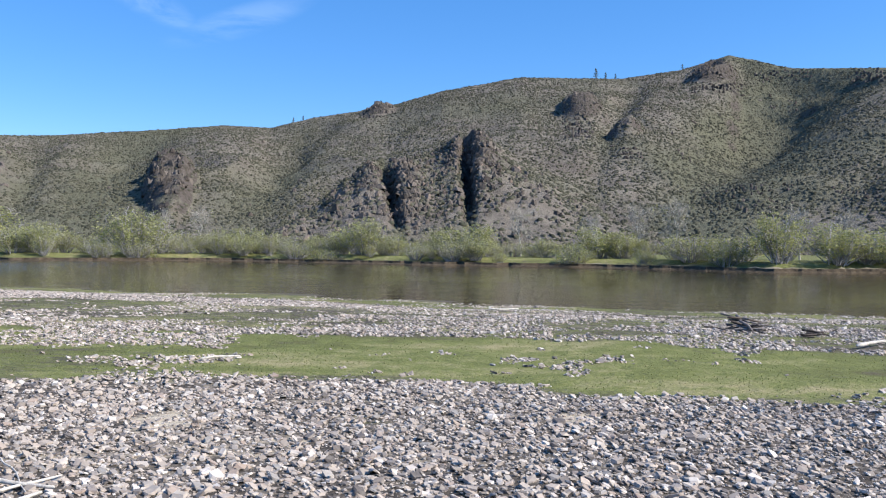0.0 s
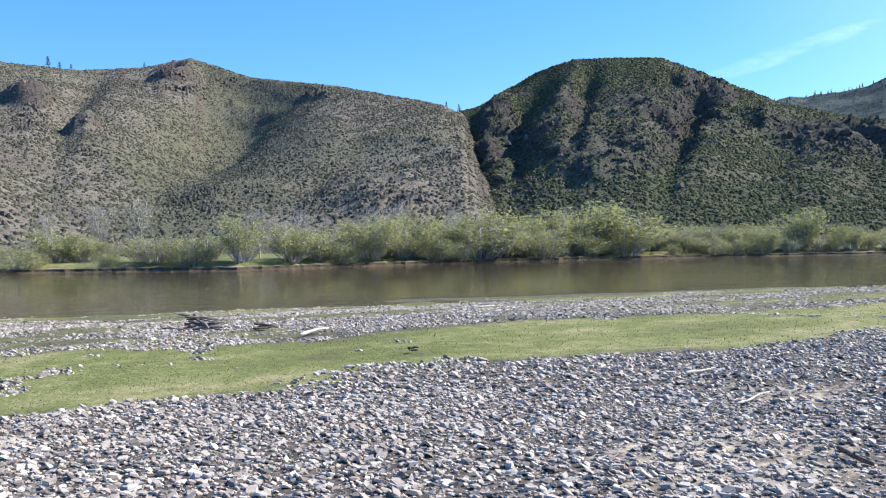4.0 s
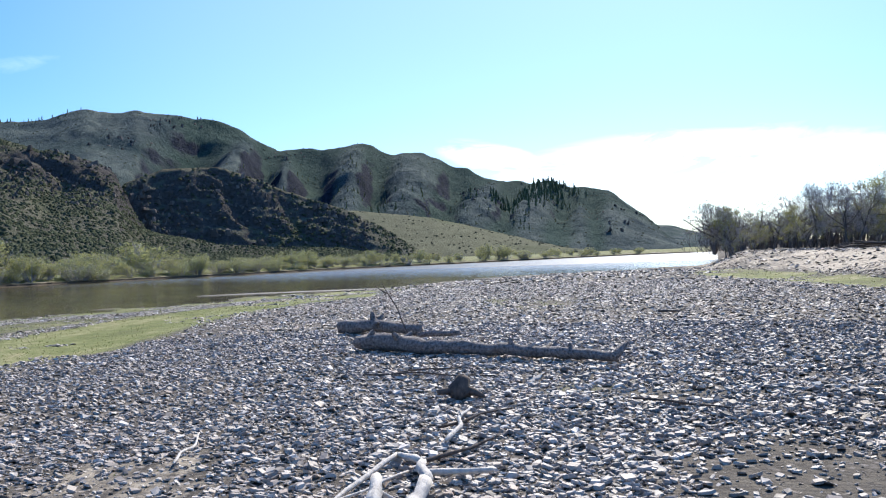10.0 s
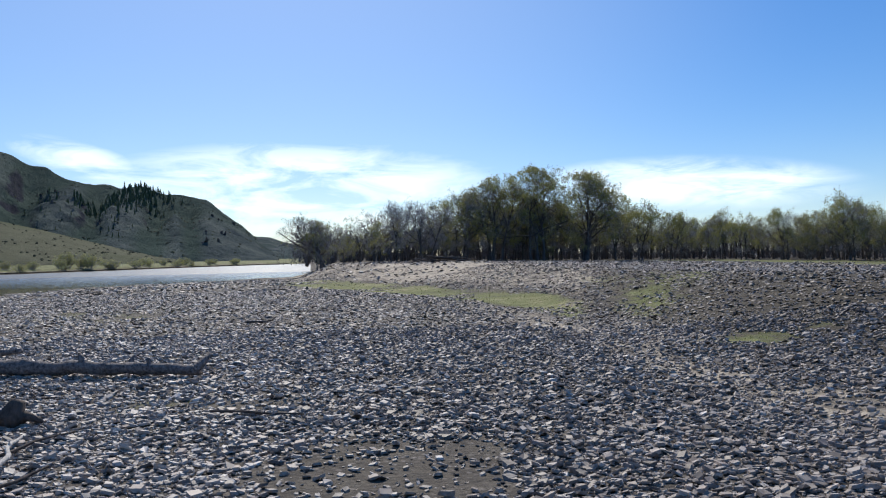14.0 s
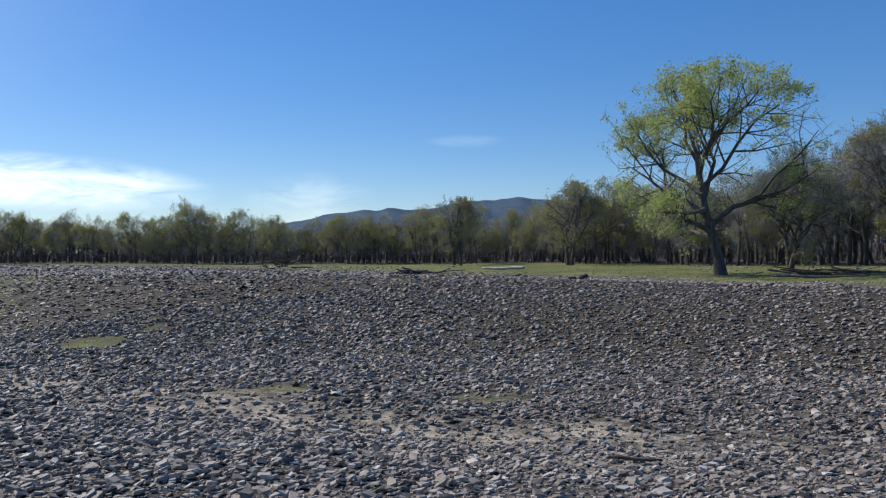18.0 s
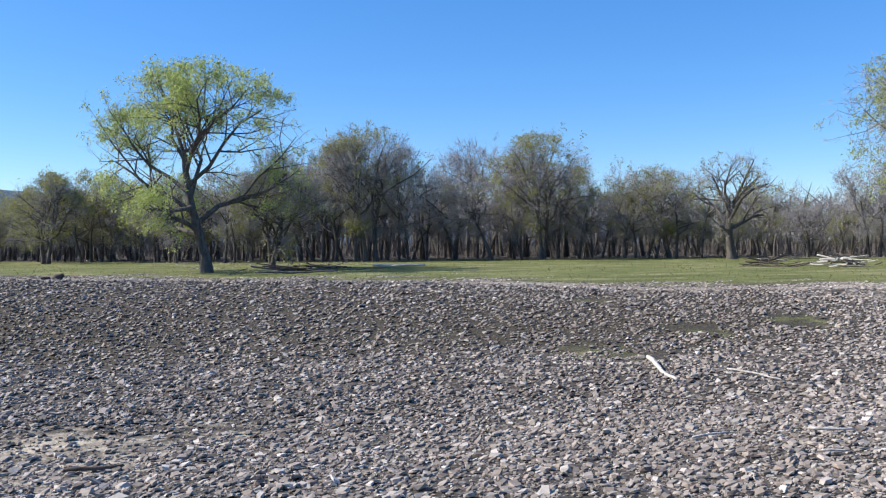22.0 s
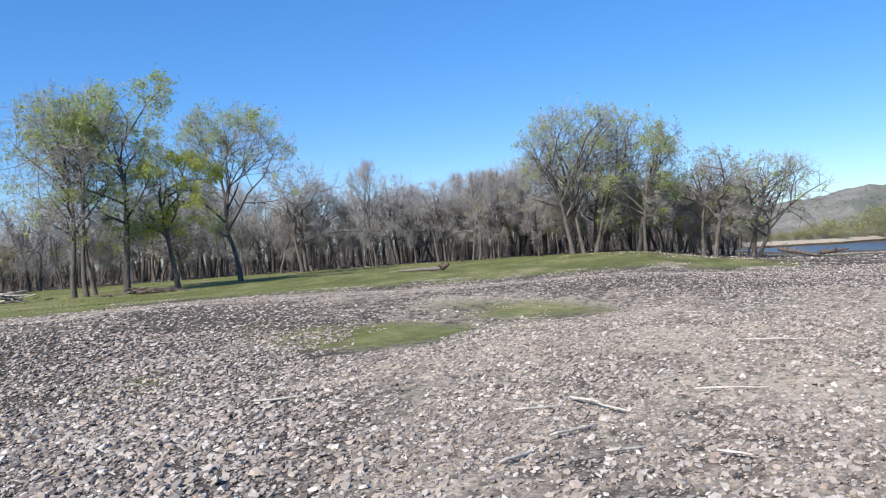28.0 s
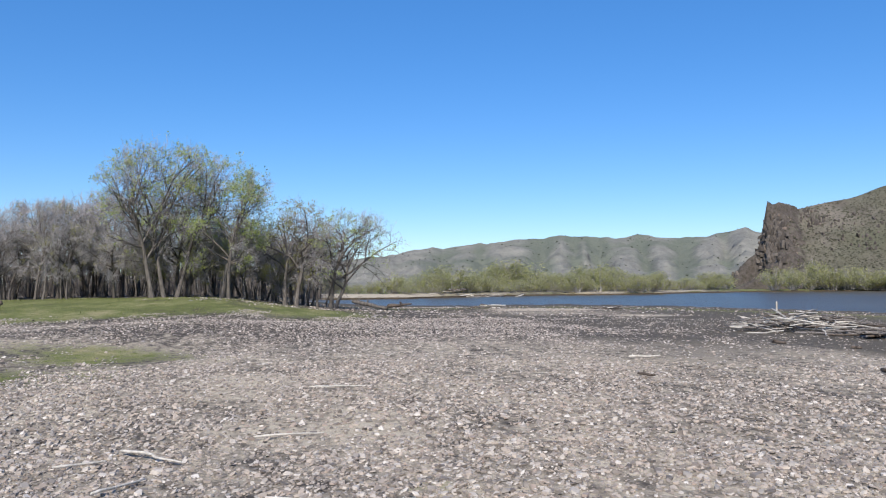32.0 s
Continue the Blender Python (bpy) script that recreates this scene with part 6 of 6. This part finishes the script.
tangle("driftwood_pile", "tangle of dark and bleached driftwood on the gravel", 19.8, 16.9, 1.5, 0.4, 0.2, 18, 0.038, 0.6, 0.8, 61)
tangle("driftwood_clump", "small dark clump of driftwood", 23.9, 16.2, 0.4, 0.15, 0.1, 6, 0.03, 0.9, 0.32, 62)
tangle("driftwood_clump", "small dark clump of driftwood", 33.9, 12.1, 0.3, 0.1, 0.06, 5, 0.02, 0.9, 0.16, 72)
tangle("brushwood_heap", "broad heap of bleached brushwood and flood drift", 301.2, 31, 5.5, 1.8, 0.7, 150, 0.034, 0.15, 1.5, 63)
tangle("brushwood_heap", "low drift line of flattened brushwood", 306.0, 28, 4, 1.2, 0.25, 30, 0.05, 0.4, 1.6, 64)
tangle("dead_branches", "dark heap of fallen branches on the grass", 216.6, 40, 1.7, 0.6, 0.5, 22, 0.045, 0.8, 1.6, 65)
tangle("dead_branches", "pale broken branches lying on the grass", 221.2, 41, 2.2, 0.8, 0.5, 22, 0.05, 0.25, 2.2, 66)
tangle("dead_branches", "fallen branches at the foot of the lone elm", 185.5, 39, 4.5, 1.0, 0.3, 26, 0.04, 0.6, 2.0, 67)
tangle("dead_branches", "fallen branches before the far wood", 158.3, 52, 2.2, 1.0, 0.3, 14, 0.09, 0.4, 2.6, 68)
tangle("dead_branches", "dark brush heap before the far wood", 148.6, 70, 2.2, 1.2, 0.8, 30, 0.06, 0.9, 2.2, 69)
tangle("dead_branches", "fallen branches under the clump of elms", 229, 39, 3.0, 0.7, 0.25, 20, 0.05, 0.6, 1.6, 70)
tangle("dead_branches", "low roots and brush on the terrace edge", 117.5, 66, 4.5, 2, 0.5, 26, 0.08, 0.8, 2.0, 71)
tangle("brushwood_heap", "long pale flood drift along the far shore", -79.5, 161, 4.5, 2.0, 1.3, 70, 0.12, 0.1, 5.0, 73)
tangle("brushwood_heap", "low pale drift on the mud flat", 280.5, 64, 1.2, 1.2, 0.25, 14, 0.06, 0.2, 1.8, 74)
tangle("brushwood_heap", "thin pale drift on the mud flat", 289.2, 57, 1.2, 0.8, 0.2, 12, 0.05, 0.2, 1.6, 75)
wooden("fallen_log", "pale barkless log lying on the grass", "log", [("trunk", DRIFT, [(pt(245.9, 41, 0.1), pt(249.0, 40, 0.16), 0.05, 0.10, 0.05, 8, 2)]), ("root_end", DARKWOOD, [(pt(248.8, 40, 0.15), pt(249.4, 39.9, 0.36), 0.16, 0.08, 0.05, 7, 4)])])
wooden("fallen_log", "long pale log lying before the far wood", "log", [("trunk", BLEACHED, [(pt(163.0, 56, 0.15), pt(165.9, 55, 0.15), 0.08, 0.10, 0.05, 7, 1)])])
wooden("fallen_log", "pale log on the lawn by the elms", "log", [("trunk", BLEACHED, [(pt(190.0, 42, 0.12), pt(193.6, 41, 0.12), 0.07, 0.045, 0.05, 7, 1)])])
wooden("fallen_log", "grey log lying on the lawn", "log", [("trunk", DRIFT, [(pt(182.0, 36, 0.1), pt(187.6, 36.5, 0.08), 0.055, 0.035, 0.05, 7, 1)])])
wooden("root_stump", "small dark root at the gravel's edge", "stump", [("burl", DARKWOOD, [(pt(169.6, 33.5, 0.05), pt(170.2, 33.5, 0.25), 0.16, 0.08, 0.1, 7, 0)]), ("root", DARKWOOD, [(pt(169.4, 33.5, 0.1), pt(168.9, 33.4, 0.12), 0.1, 0.05, 0.1, 6, 0)])])
wooden("fallen_tree", "fallen grey trunk with roots below the leaning elm", "log",
       [("trunk", BARK, [(pt(271.2, 56, 0.6), pt(273.6, 54.8, 0.15), 0.15, 0.1, 0.04, 8, 3)]), ("root", DARKWOOD, [(pt(273.6, 54.6, 0.3), pt(275.3, 54, 0.5), 0.16, 0.05, 0.1, 6, 2)])])
wooden("marker_post", "thin white post standing in the drift", "post", [("pole", PALE_BARK, [(pt(299.4, 32, -0.1), pt(299.4, 32, 1.0), 0.035, 0.035, 0.0, 6)])])

# loose larger stones, each its own piece
stone_models = []
for i in range(12):
    g = np.random.default_rng(500 + i)
    v, t = lumps(np.zeros((1, 3)), np.array([[1.0, g.uniform(0.6, 0.9), g.uniform(0.35, 0.6)]]), 0.1, 0.16, g)
    stone_models.append(mesh_from("stone", v, t, shade=False, mats=[LONE_STONE]))
g = np.random.default_rng(77)
made = 0
while made < 300:
    a, r = g.uniform(-32, 308), math.sqrt(g.uniform(4.4 ** 2, 9.5 ** 2))
    p = pt(a, r)
    if float(cover(p[:1], p[1:2])[0]) < 0.5:
        continue
    s = g.uniform(0.05, 0.068) * (1.3 if g.uniform() < 0.08 else 1)
    ob = part("stone", stone_models[made % 12], ground)
    ob.matrix_world = pose(*p, g.uniform(-14, 14), g.uniform(-14, 14), g.uniform(0, 360)) @ Matrix.Diagonal((s, s, s, 1))
    made += 1
